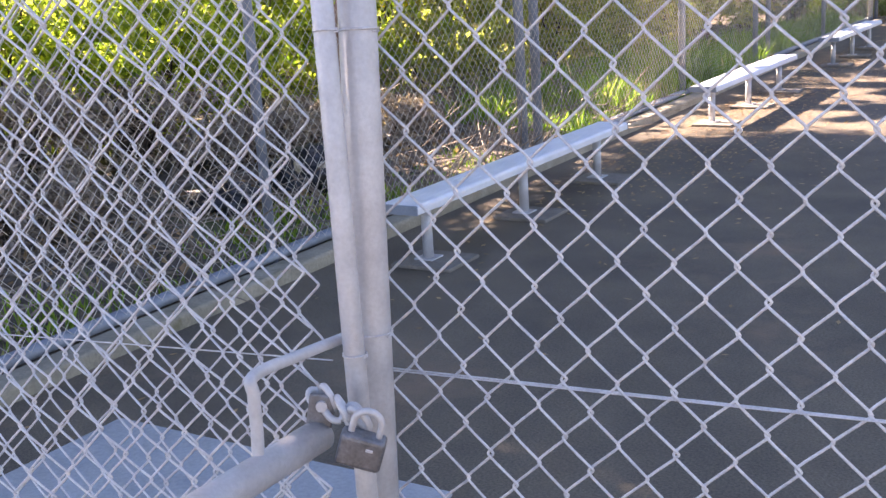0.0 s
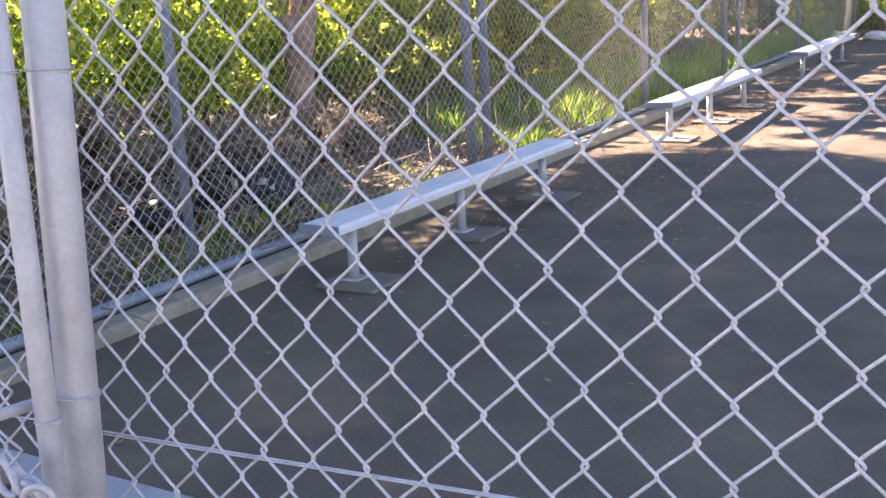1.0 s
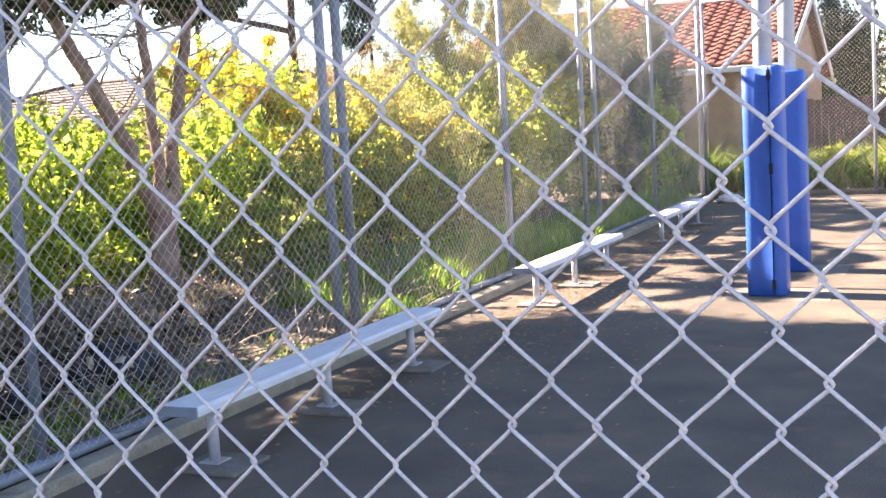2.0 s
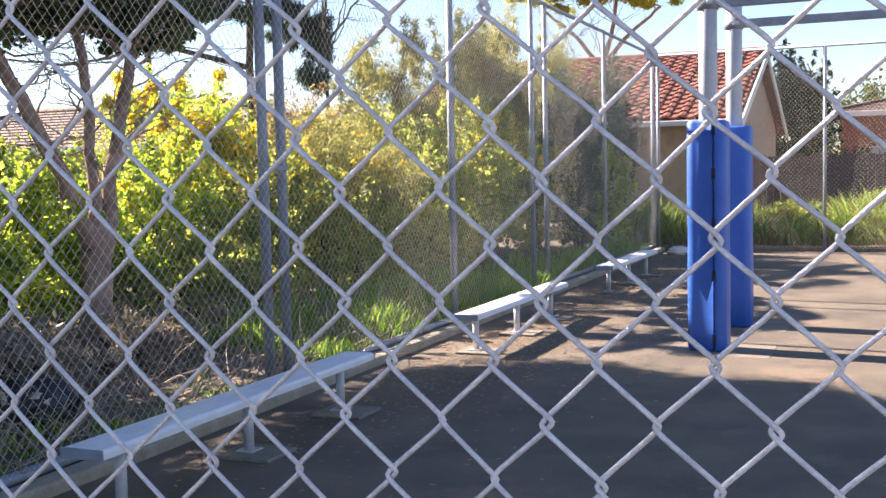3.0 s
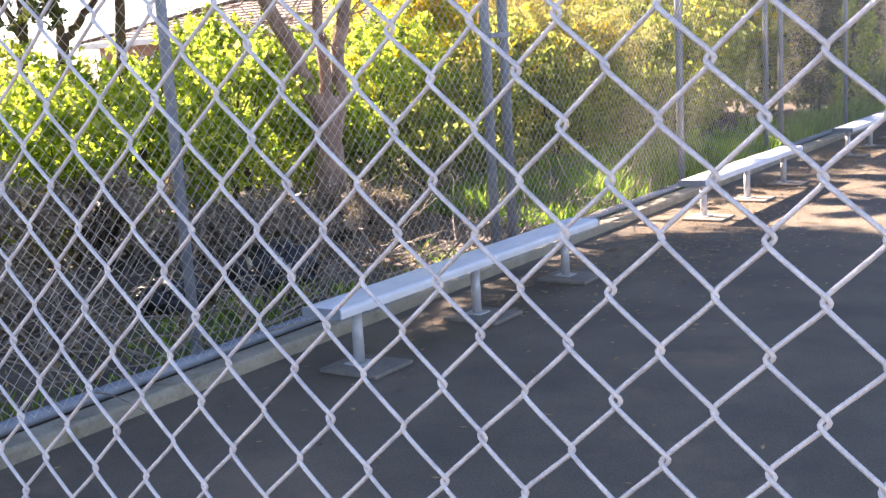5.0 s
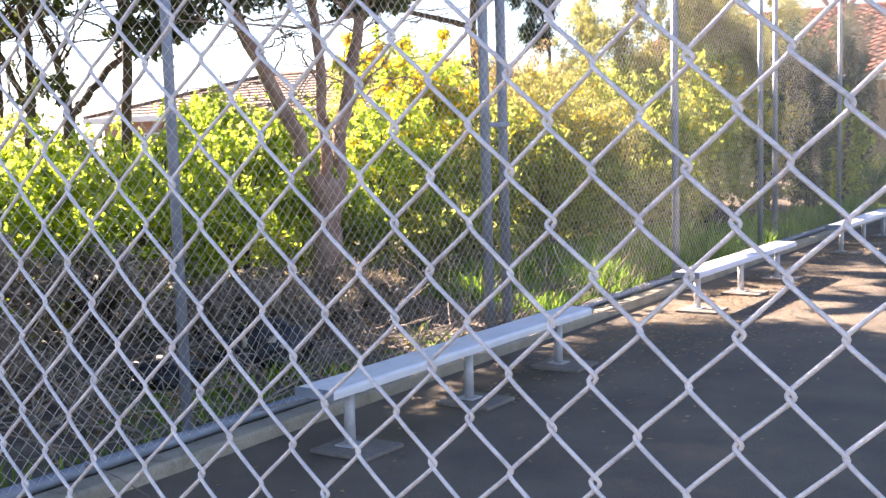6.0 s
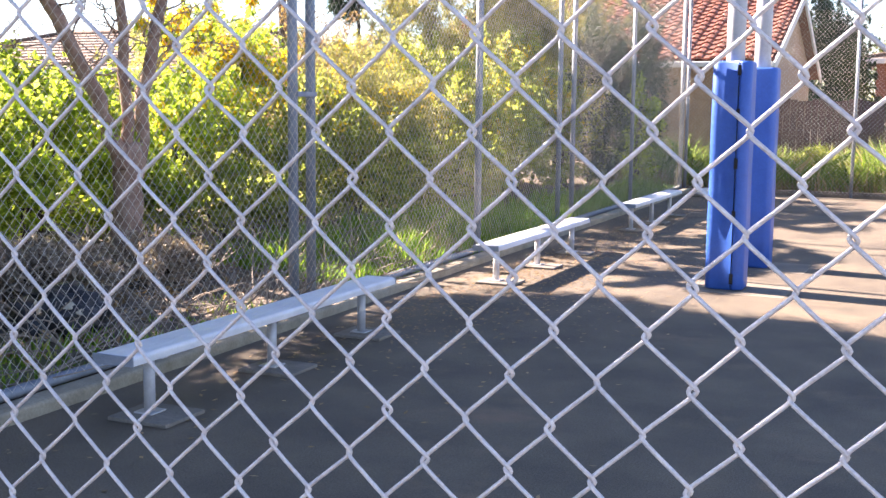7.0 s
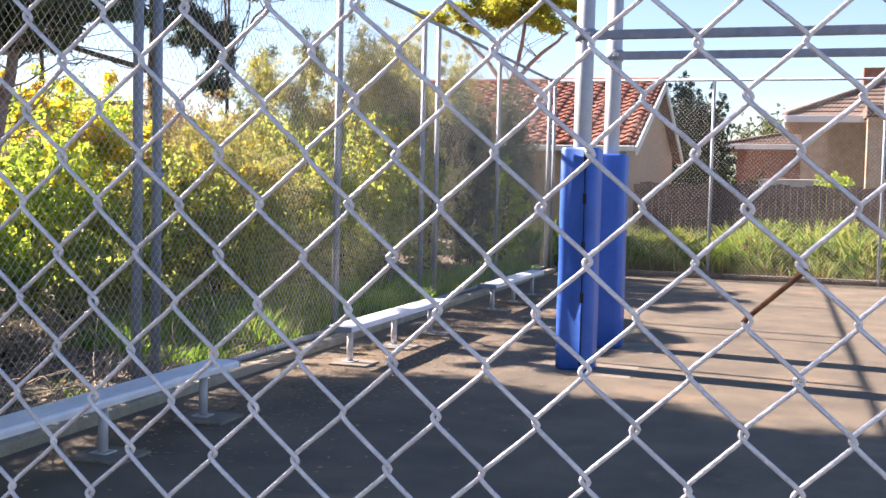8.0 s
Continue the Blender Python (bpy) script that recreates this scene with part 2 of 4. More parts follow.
gx = np.concatenate([[-600, -200, -80, -40], np.linspace(-24, -4.05, 60), [-3.92, -3.86], np.linspace(-3.5, 20, 12), [60, 200, 600]])
gy = np.concatenate([[-600, -200, -60, -20], np.linspace(-4, 36, 90), [60, 120, 300, 900]])
GX, GY = np.meshgrid(gx, gy)
GX = GX - SKEW * (np.clip(GY, -4, 36) + 0.2)
GZ = ground_height(GX, GY)
rough_zone = (GX < -4.3) & (GX > -25) & (GY > -5) & (GY < 37)
GZ = GZ + rough_zone * np.random.normal(0, 0.025, GZ.shape)
nx = len(gx)
ci, cj = np.meshgrid(np.arange(len(gy) - 1), np.arange(nx - 1), indexing="ij")
cells = np.stack([ci * nx + cj, ci * nx + cj + 1, (ci + 1) * nx + cj + 1, (ci + 1) * nx + cj], -1).reshape(-1, 4)
tagged(link("ground", np.stack([GX, GY, GZ], -1).reshape(-1, 3), cells, SOIL, smooth=True),
       "bare brown soil with leaf litter and moss", "ground", kind="structure")

FENCE_X = -3.84                         # line of the long fence at its near end
LONG = Matrix.Translation((FENCE_X, -0.2, 0)) @ Matrix.Rotation(radians(90.72), 4, "Z")
FAR_Y = 19.3
tagged(part("court", block((22.45, FAR_Y + 8, 0.2), (7.155, FAR_Y / 2 - 4.0, -0.1)), ASPHALT),
       "worn dark asphalt sports court with brown leaf stains", "court", kind="structure")
kerb = block((FAR_Y + 3.0, 0.15, 0.15), (FAR_Y / 2 - 1.3, -0.077, -0.007), 0.02, 3)
tagged(part("kerb", kerb, CONCRETE, at=LONG), "low weathered concrete kerb under the long fence", "kerb", kind="structure")
tagged(part("edging", block((24, 0.1, 0.1), (7.9, FAR_Y + 0.08, 0.045), 0.01), TIMBER),
       "low grey timber edging at the end of the court", "edging", kind="structure")
tagged(part("concrete_slab", block((1.35, 3.2, 0.05), (-2.54, -0.4, -0.013), 0.02), PALE_CONCRETE),
       "pale bluish concrete slab set in the asphalt inside the gate", "slab", kind="structure")
tagged(part("post_footing", block((0.85, 0.7, 0.03), (-1.36, 8.5, -0.0115), 0.003), FOOTING),
       "square concrete footing flush with the asphalt under a padded pole", "footing", kind="structure")
tagged(part("post_footing", block((0.85, 0.7, 0.03), (-1.36, 9.95, -0.0115), 0.003), FOOTING),
       "square concrete footing flush with the asphalt under a padded pole", "footing", kind="structure")


# ---- chain-link mesh ----
PITCH_X, PITCH_Z = 0.0709, 0.0761       # width and height of one diamond


def fine_mesh(x0, x1, z0, z1, ox, oz, r=0.00185, rust=None):
    """Interlocked bent wires seen from close by, in the plane y = 0. A node lies at (ox, oz)."""
    hx, hz = PITCH_X / 2, PITCH_Z / 2
    step = np.array([0, 0.045, 0.1, 0.18, 0.32, 0.5, 0.68, 0.82, 0.9, 0.955])
    pieces, rusty = [], []
    for i in range(math.ceil((x0 - ox) / hx), math.floor((x1 - ox) / hx)):
        j0, j1 = math.ceil((z0 - oz) / hz), math.floor((z1 - oz) / hz)
        th = np.concatenate([j + step for j in range(j0, j1)] + [[j1]])
        ph = math.pi * (th - i)                            # left extreme where j - i is even
        tri = -np.arcsin(0.985 * np.cos(ph)) / math.asin(0.985)
        over = hx / 2 + 1.15 * r
        wob = 0.0014 * np.sin(th * 0.37 + i * 1.7) + 0.001 * np.sin(th * 1.3 + i * 0.6)
        x = ox + (i + 0.5) * hx + over * tri + wob
        y = 1.1 * r * np.tanh(2.2 * np.sin(ph)) + 0.004 * np.sin(i * 0.23 + th * 0.11)
        z = oz + th * hz + 0.0012 * np.sin(th * 0.8 + i * 2.1)
        pts = np.stack([x, y, z], -1)
        if rust and i == rust[0]:
            k = (th >= rust[1] - 0.02) & (th <= rust[1] + 1.0)
            rusty.append(sweep(pts[k], r * 1.03, 7))
        pieces.append(sweep(pts, r, 7))
    return pieces, rusty


def coarse_mesh(length, height, r=0.0015):
    """The same weave farther off, along x from 0, in the plane y = 0, as thin three-sided wires."""
    hx, hz = PITCH_X / 2, PITCH_Z / 2
    cols, rows = int(length / hx), int(height / hz) + 1
    i, j = np.meshgrid(np.arange(cols), np.arange(rows), indexing="ij")
    side = (i + j) % 2
    x = (i + side) * hx + np.where(side == 1, r, -r) * 0.8
    z = j * hz
    y = 0.012 * np.sin(i * 0.021) * np.sin(j * 0.07)
    ang = np.arange(3) * 2 * math.pi / 3 + 0.5
    v = np.stack([x, y, z], -1)[:, :, None] + np.stack([np.cos(ang) * r * 1.4, np.sin(ang) * r, 0 * ang], -1)[None, None]
    a, b, c = np.meshgrid(np.arange(cols), np.arange(rows - 1), np.arange(3), indexing="ij")
    d = (c + 1) % 3
    base = (a * rows + b) * 3
    f = np.stack([base + c, base + d, base + 3 + d, base + 3 + c], -1).reshape(-1, 4)
    return v.reshape(-1, 3), f


def straight_between(name, a, b, r, material, parent, label="", sag=0.0, sides=6):
    t = np.linspace(0, 1, 24)[:, None]
    p = np.asarray(a) * (1 - t) + np.asarray(b) * t
    p[:, 2] -= sag * 4 * (t * (1 - t))[:, 0]
    v, f = sweep(p, r, sides)
    return link(name, v, f, material, parent, label, smooth=True)


# ---- the near fence, which leans away from the path, and its gate ----
ax = Vector((0.99938, 0.03531, 0.01943))
az = Vector((-0.02225, 0.07959, 1.0)).normalized()
ay = az.cross(ax).normalized()
LEAN = Matrix(((ax.x, ay.x, az.x, 0), (ax.y, ay.y, az.y, 0), (ax.z, ay.z, az.z, 1.3), (0, 0, 0, 1))) @ Matrix.Translation((0, 0, -1.3))
near_fence = thing("chain_link_fence", LEAN, "galvanised chain-link fence with diamond mesh, leaning slightly", "fence")
wires, rusty = fine_mesh(-1.185, 1.5, -0.06, 2.35, -0.6309, 1.12216, rust=(26, 8))
v, f = join(wires)
link("wire_mesh", v, f, WIRE, near_fence, "silvery interlocked diamond wire mesh", smooth=True)
if rusty:
    v, f = join(rusty)
    link("rusty_wire", v, f, RUST_WIRE, near_fence, "one rusted brown length of wire", smooth=True)
pipe("post", (-1.172, -0.035, -0.05), (-1.167, -0.035, 2.5), 0.0245, GALV, near_fence, sides=24)
pipe("post", (1.62, 0.036, -0.08), (1.62, 0.036, 2.5), 0.0295, GALV, near_fence, sides=24)
for k, dz in ((0, 0.0), (1, 0.0018)):
    straight_between("tension_wire", (-1.2, -0.005 + 0.004 * k, 0.953 + dz), (1.62, -0.005, 1.0 + dz * 2), 0.0012, WIRE, near_fence, sag=0.002 * k)
for z in (0.62, 1.01, 1.4, 1.8, 2.2):
    ang = np.linspace(-0.2, 2 * math.pi * 1.6, 40)
    ring = np.stack([-1.172 + 0.002 * z + 0.026 * np.cos(ang), -0.035 + 0.026 * np.sin(ang), z + 0.0035 * ang / 6.3], -1)
    v, f = sweep(ring, 0.0013, 5)
    link("tie_wire", v, f, WIRE, near_fence, smooth=True)

gate = thing("chain_link_gate", LEAN, "chain-link pipe gate with overlapping mesh, locked shut", "gate")
pipe("stile", (-1.12, -0.09, 0.03), (-1.2225, -0.088, 2.3), 0.0138, GALV, gate, "galvanised pipe stile", 20)
wires, _ = fine_mesh(-3.3, -1.25, 0.02, 2.25, -1.244, 1.10)
v, f = join(wires)
link("wire_mesh", v, f, WIRE, gate, "silvery diamond wire mesh", smooth=True)
pipe("stile", (-3.3, 0.01, -0.0), (-3.3, 0.01, 2.3), 0.0205, GALV, gate)
pipe("top_rail", (-3.3, 0.01, 2.28), (-1.225, -0.08, 2.28), 0.0205, GALV, gate)
straight_between("tension_wire", (-3.3, -0.004, 0.88), (-1.26, -0.004, 0.957), 0.0011, WIRE, gate)
for z in (0.62, 0.995, 1.4, 1.8, 2.2):
    ang = np.linspace(-0.2, 2 * math.pi * 1.6, 36)
    ring = np.stack([-1.119 - 0.0439 * z + 0.0153 * np.cos(ang), -0.089 + 0.0153 * np.sin(ang), z + 0.003 * ang / 6.3], -1)
    v, f = sweep(ring, 0.0012, 5)
    link("tie_wire", v, f, WIRE, gate, smooth=True)

# second leaf, folded out towards the path, with its rail and pull handle
leaf = thing("gate_leaf", Matrix.Identity(4), "narrow open gate leaf of pipe and loose wire mesh", "gate")
pipe("rail", (-1.158, -0.23, 0.904), (-1.124, -0.86, 0.93), 0.0205, GALV, leaf, "galvanised pipe rail", 20)
bow = curved([(-1.192, -0.118, 0.99), (-1.178, -0.22, 1.004), (-1.158, -0.335, 1.02), (-1.152, -0.347, 1.0), (-1.153, -0.347, 0.96), (-1.156, -0.347, 0.915)], 8)
v, f = sweep(bow, 0.0074, 12)
link("handle", v, f, GALV, leaf, "bent pipe pull handle", smooth=True)
leaf_turn = pose(-1.168, -0.125, 0, 0, -2.4, 14)
wires, _ = fine_mesh(-1.5, -0.01, 0.3, 2.2, 0.012, 1.12)
v, f = join(wires)
link("wire_mesh", v, f, WIRE, leaf, "slack diamond wire mesh", smooth=True, at=leaf_turn)

lock_at = pose(-1.09, -0.235, 0.908, 6, 18, 28)
padlock = thing("padlock", lock_at, "dull grey steel padlock hanging on a short chain", "padlock")
part("body", block((0.056, 0.026, 0.044), (0, 0, -0.01), 0.006, 3), LOCK, padlock, smooth=False)
# tiny galvanised block put on the lock body for a bright glint
part("plate", block((0.009, 0.003, 0.004), (0.01, -0.0128, -0.002), 0.001), GALV, padlock, "small bright block in place of a glint")
ang = np.linspace(0, math.pi, 16)
sh = np.concatenate([[[0.017, 0, 0.0]], np.stack([0.017 * np.cos(ang), 0 * ang, 0.026 + 0.017 * np.sin(ang)], -1), [[-0.017, 0, 0.0]]])
v, f = sweep(sh, 0.0042, 10)
link("shackle", v, f, GALV, padlock, "bright steel shackle", smooth=True)
chain = thing("chain", pose(-1.13, -0.225, 0.935), "short heavy galvanised chain round the gate pipe", "chain")
ang = np.linspace(0, 2 * math.pi, 22)
for k in range(6):
    ring = np.stack([0.0155 * np.cos(ang), 0.0095 * np.sin(ang), 0 * ang], -1)
    v, f = sweep(ring, 0.0046, 8, False)
    link("chain_link", v, f, GALV, chain, smooth=True,
         at=pose(-0.03 + 0.0125 * k, 0.004 * math.sin(k * 2.0), 0.012 - 0.004 * k + 0.008 * (k % 2), 90 * (k % 2) + 35, 50 + 20 * math.sin(k * 1.9), 25 * math.cos(k * 1.1)))
latch = thing("latch_lug", pose(-1.152, -0.235, 0.93, 0, 12, 35), "flat steel latch lug with a bolt hole", "latch")
part("plate", block((0.032, 0.006, 0.044), (0, 0, 0.008), 0.003), LOCK, latch)
v, f = sweep([(0.0, -0.008, 0.016), (0.0, 0.008, 0.016)], 0.007, 10)
link("bolt", v, f, GALV, latch, "bright bolt head")


# ---- the long fence and the end fence ----
def tall_fence(at, length, height, posts, label, foot, rail_z):
    fence = thing("tall_chain_link_fence", at, label, "fence")
    v, f = coarse_mesh(length, height)
    link("wire_mesh", v + np.array([0, 0, foot + 0.03]), f, FAR_WIRE, fence, "fine grey diamond wire mesh", smooth=True)
    pipe("top_rail", (0, 0.03, foot + height), (length, 0.03, foot + height), 0.024, POST_BLUE, fence)
    if rail_z:
        pipe("bottom_rail", (0, 0.03, rail_z), (length, 0.03, rail_z), 0.03, POST_BLUE, fence, "bluish grey bottom pipe rail")
    for x, r in posts:
        pipe("post", (x, 0.04, foot - 0.12), (x, 0.04, foot + height + 0.03), r, POST_BLUE, fence, sides=16)
    return fence


# runs from the near corner along +y; local x is along the fence, local y points away from the court
long_fence = tall_fence(LONG, 19.5, 3.46, ((0.05, 0.035), (3.08, 0.026), (5.93, 0.035), (6.17, 0.035), (9.42, 0.035), (12.05, 0.03), (12.62, 0.03), (15.7, 0.03), (19.45, 0.04)),
                        "tall chain-link fence with bluish grey posts along the kerb", 0.07, 0.09)
for z in (1.56, 3.0):
    part("bracket", block((0.26, 0.02, 0.035), (6.05, 0.0, z), 0.004), POST_BLUE, long_fence, "steel bracket tying two posts")
END = Matrix.Translation((-4.05, FAR_Y, 0))
tall_fence(END, 17.5, 3.5, ((0.0, 0.03), (2.86, 0.028), (5.7, 0.028), (8.55, 0.028), (11.4, 0.028), (14.25, 0.028), (17.1, 0.028)),
           "tall chain-link fence across the far end of the court", 0.02, 0)


# ---- benches ----
def build_bench(y0):
    bench = thing("bench", pose(-3.265, y0, 0), "long white aluminium plank bench on grey pipe legs", "bench", "benches along the kerb")
    length, w, th, top = 2.65, 0.225, 0.045, 0.348
    bull = [(0.02 * math.cos(radians(q)), 0.02 * math.sin(radians(q))) for q in (0, 22, 45, 68, 90)]     # rounded long edges
    prof = [(-w / 2, -th)] + [(-w / 2 + 0.02 - c, -0.02 + e) for c, e in bull]
    for g in (-0.055, 0.0, 0.055):
        prof += [(g - 0.003, 0), (g - 0.001, -0.0015), (g + 0.001, -0.0015), (g + 0.003, 0)]
    prof += [(w / 2 - 0.02 + c, -0.02 + e) for c, e in bull[::-1]] + [(w / 2, -th)]
    n = len(prof)
    v = [(x, y, top + z) for y in (0.004, length - 0.004) for x, z in prof]
    f = [[i, (i + 1) % n, n + (i + 1) % n, n + i] for i in range(n)] + [list(range(n)), list(range(2 * n - 1, n - 1, -1))]
    link("seat", v, f, ALU, bench, "white anodised aluminium seat plank")
    for y in (0.0, length):
        part("end_cap", block((w + 0.004, 0.012, th + 0.002), (0, y, top - th / 2 - 0.001), 0.003), POST_BLUE, bench, "grey plastic end cap")
    for y in (0.25, 1.315, 2.38):
        part("bracket", block((0.19, 0.05, 0.012), (0, y, top - th - 0.006), 0.002), GALV, bench)
        pipe("leg", (0, y, 0.015), (0, y, top - th - 0.01), 0.0275, GALV, bench, "galvanised pipe leg", 16)
        part("foot_flange", block((0.11, 0.11, 0.008), (0, y, 0.024), 0.003), GALV, bench)
        part("base_plate", block((0.34, 0.3, 0.02), (0.04, y, 0.01), 0.004), OLD_CONCRETE, bench, "rough concrete base plate")
    return bench


first = build_bench(3.06)
copy_thing(first, pose(-3.265, 7.61, 0))
copy_thing(first, pose(-3.265, 12.16, 0))


# ---- padded poles with their overhead arms ----
def padded_pole(x, y, seam_in_front):
    goal = thing("padded_goal_pole", pose(x, y, 0), "tall grey steel pole in a blue vinyl pad with an arm", "goal post", "padded poles")
    pipe("pole", (0, 0, -0.02), (0, 0, 4.4), 0.075, POLE, goal, "grey painted steel pole", 28)
    s, h = 0.158, 1.875
    # the wrap: a rounded square sleeve, open along a seam in its front face
    seam = 0.062
    corner, ring = 0.065, []
    corners = ((s - corner, -s + corner, -90), (s - corner, s - corner, 0), (-s + corner, s - corner, 90), (-s + corner, -s + corner, 180))
    ring.append((seam + 0.006, -s))
    for cx, cy, a0 in corners:
        for k in range(7):
            a = radians(a0 + 15 * k)
            ring.append((cx + corner * math.cos(a), cy + corner * math.sin(a)))
    ring.append((seam - 0.006, -s))
    n, levels = len(ring), ((0.008, 0.93), (0.02, 1.0), (0.6, 1.012), (0.95, 0.985), (1.3, 1.01), (h - 0.02, 1.0), (h, 0.94))
    v = [(px * k, py * k, z) for z, k in levels for px, py in ring] + [(px * 0.55, py * 0.55, z) for z in (0.008, h) for px, py in ring]
    f = [[r * n + i, r * n + i + 1, (r + 1) * n + i + 1, (r + 1) * n + i] for r in range(len(levels) - 1) for i in range(n - 1)]
    lo, hi, top = len(levels) * n, (len(levels) + 1) * n, (len(levels) - 1) * n
    f += [[top + i, top + i + 1, hi + i + 1, hi + i] for i in range(n - 1)] + [[i + 1, i, lo + i, lo + i + 1] for i in range(n - 1)]
    for i in (0, n - 1):
        f.append([r * n + i for r in range(len(levels))] + [hi + i, lo + i])
    pad = link("pad", v, f, PAD_BLUE, goal, "bright blue vinyl safety pad", smooth=False)
    for p in pad.data.polygons:
        p.use_smooth = len(p.vertices) == 4 and abs(p.normal.z) < 0.5
    # black strip set inside the open seam for the shade of the gap
    part("seam_gap_strip", block((0.05, 0.006, h - 0.06), (seam, -s + 0.022, h / 2)), STRAP, pad, "black strip in place of the dark gap along the seam")
    for z in (0.1, 0.62, 1.05, 1.45, 1.8):
        part("strap", block((0.03, 0.006, 0.085), (seam, -s - 0.001, z), 0.002), STRAP, pad, "black hook strap")
    pipe("collar", (0, 0, 2.77), (0, 0, 2.87), 0.086, POST_BLUE, goal, "steel clamp collar", 28)
    part("arm", block((3.0, 0.07, 0.075), (1.56, 0, 2.82), 0.006), POST_BLUE, goal, "horizontal grey steel arm")
    if not seam_in_front:
        pad.matrix_basis = pose(0, 0, 0, 0, 0, 180)
    for dy in (-0.09, 0.09):
        part("clamp_bolt", block((0.05, 0.02, 0.03), (0.03, dy, 2.82), 0.003), GALV, goal)
    return goal


padded_pole(-1.445, 8.5, True)
padded_pole(-1.432, 9.93, False)


# ---- plants ----
def leaves(clumps, count, length, width, seed, droop=0.0, shell=0.55):
    """Folded leaves scattered through ellipsoid clumps (x, y, z, rx, ry, rz): four corners each."""
    rng = np.random.default_rng(seed)
    c = np.array(clumps, float)
    share = (c[:, 3] * c[:, 4] * c[:, 5]) ** 0.67
    pick = rng.choice(len(c), count, p=share / share.sum())
    d = rng.normal(size=(count, 3))
    d /= np.linalg.norm(d, axis=1, keepdims=True)
    rad = (shell + (1 - shell) * rng.random(count)) * (0.75 + 0.4 * rng.random(count))
    pos = c[pick, :3] + d * rad[:, None] * c[pick, 3:]
    u = rng.normal(size=(count, 3)) + d * 0.5
    u[:, 2] -= droop
    u /= np.linalg.norm(u, axis=1, keepdims=True)
    w = np.cross(u, rng.normal(size=(count, 3)))
    w /= np.linalg.norm(w, axis=1, keepdims=True) + 1e-9
    s = (0.6 + 0.8 * rng.random(count))[:, None]
    a, b = pos - u * length / 2 * s, pos + u * length / 2 * s
    mid = pos + np.cross(u, w) * width * 0.25
    v = np.stack([a, mid + w * width / 2 * s, b, mid - w * width / 2 * s], 1).reshape(-1, 3)
    return v, np.arange(count * 4).reshape(-1, 4)


def clump_ring(rng, centre, size, n, small=0.38):
    """Uneven smaller clumps filling a big ellipsoid."""
    out = []
    for _ in range(n):
        d = rng.normal(size=3)
        d /= np.linalg.norm(d)
        r = rng.random() ** 0.45
        p = np.asarray(centre) + d * np.asarray(size) * r * 0.85
        k = small * (0.6 + 0.8 * rng.random())
        out.append((*p, size[0] * k, size[1] * k, size[2] * k))
    return out


def limb(points, r0, r1, sides=9, wiggle=0.02, seed=1):
    rng = np.random.default_rng(seed)
    p = curved(points, 6)
    p[1:-1] += rng.normal(0, wiggle, (len(p) - 2, 3))
    return sweep(p, np.linspace(r0, r1, len(p)), sides)


def shrub(x, y, h, spread, material, count, length, width, label, seed, name="shrub", low=0.1, lumps=14, depth=None, twigs=7, droop=0.0, bloom=0):
    rng = np.random.default_rng(seed)
    g = float(ground_height(np.array(x), np.array(y))) - 0.03
    bush = thing(name, pose(x, y, g), label, "shrub")
    depth = depth or spread
    stems = []
    for k in range(twigs):
        a = rng.random() * 6.28
        tip = (math.cos(a) * spread * 0.6 * rng.random(), math.sin(a) * depth * 0.6 * rng.random(), h * (0.5 + 0.45 * rng.random()))
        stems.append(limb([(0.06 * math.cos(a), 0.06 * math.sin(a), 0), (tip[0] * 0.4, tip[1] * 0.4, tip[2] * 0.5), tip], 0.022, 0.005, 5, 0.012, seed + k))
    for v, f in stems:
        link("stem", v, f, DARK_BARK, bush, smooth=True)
    clumps = clump_ring(rng, (0, 0, low + (h - low) * 0.55), (spread, depth, (h - low) * 0.48), lumps * 2, 0.27)
    clumps += clump_ring(rng, (0, 0, h * 0.26), (spread * 1.05, depth * 1.05, h * 0.26), lumps, 0.3)
    # long shoots that break the outline
    for k in range(lumps * 2):
        d = rng.normal(size=3)
        d[2] = abs(d[2]) + 0.25
        d /= np.linalg.norm(d)
        for q in (0.8, 0.92, 1.04, 1.16, 1.26):
            if q < 1.0 + 0.3 * rng.random():
                c = np.array([0, 0, h * 0.42]) + d * q * np.array([spread, depth, h * 0.55])
                clumps.append((*c, 0.1, 0.1, 0.13))
    v, f = leaves(clumps, count, length, width, seed, droop, 0.2)
    v[:, 2] = np.maximum(v[:, 2], 0.02)
    link("foliage", v, f, material, bush)
    if bloom:
        top = [c for c in clumps if c[2] > h * 0.42]
        sprays = [top[i] for i in rng.permutation(len(top))[:max(6, len(top) * 2 // 5)]]
        v, f = leaves([(*c[:3], c[3] * 0.8, c[4] * 0.8, c[5] * 0.55) for c in sprays], bloom, 0.085, 0.036, seed + 5, droop, 0.4)
        link("blossom", v, f, LEAF_YELLOW, bush, "bright yellow leaves and blossom")
    return bush


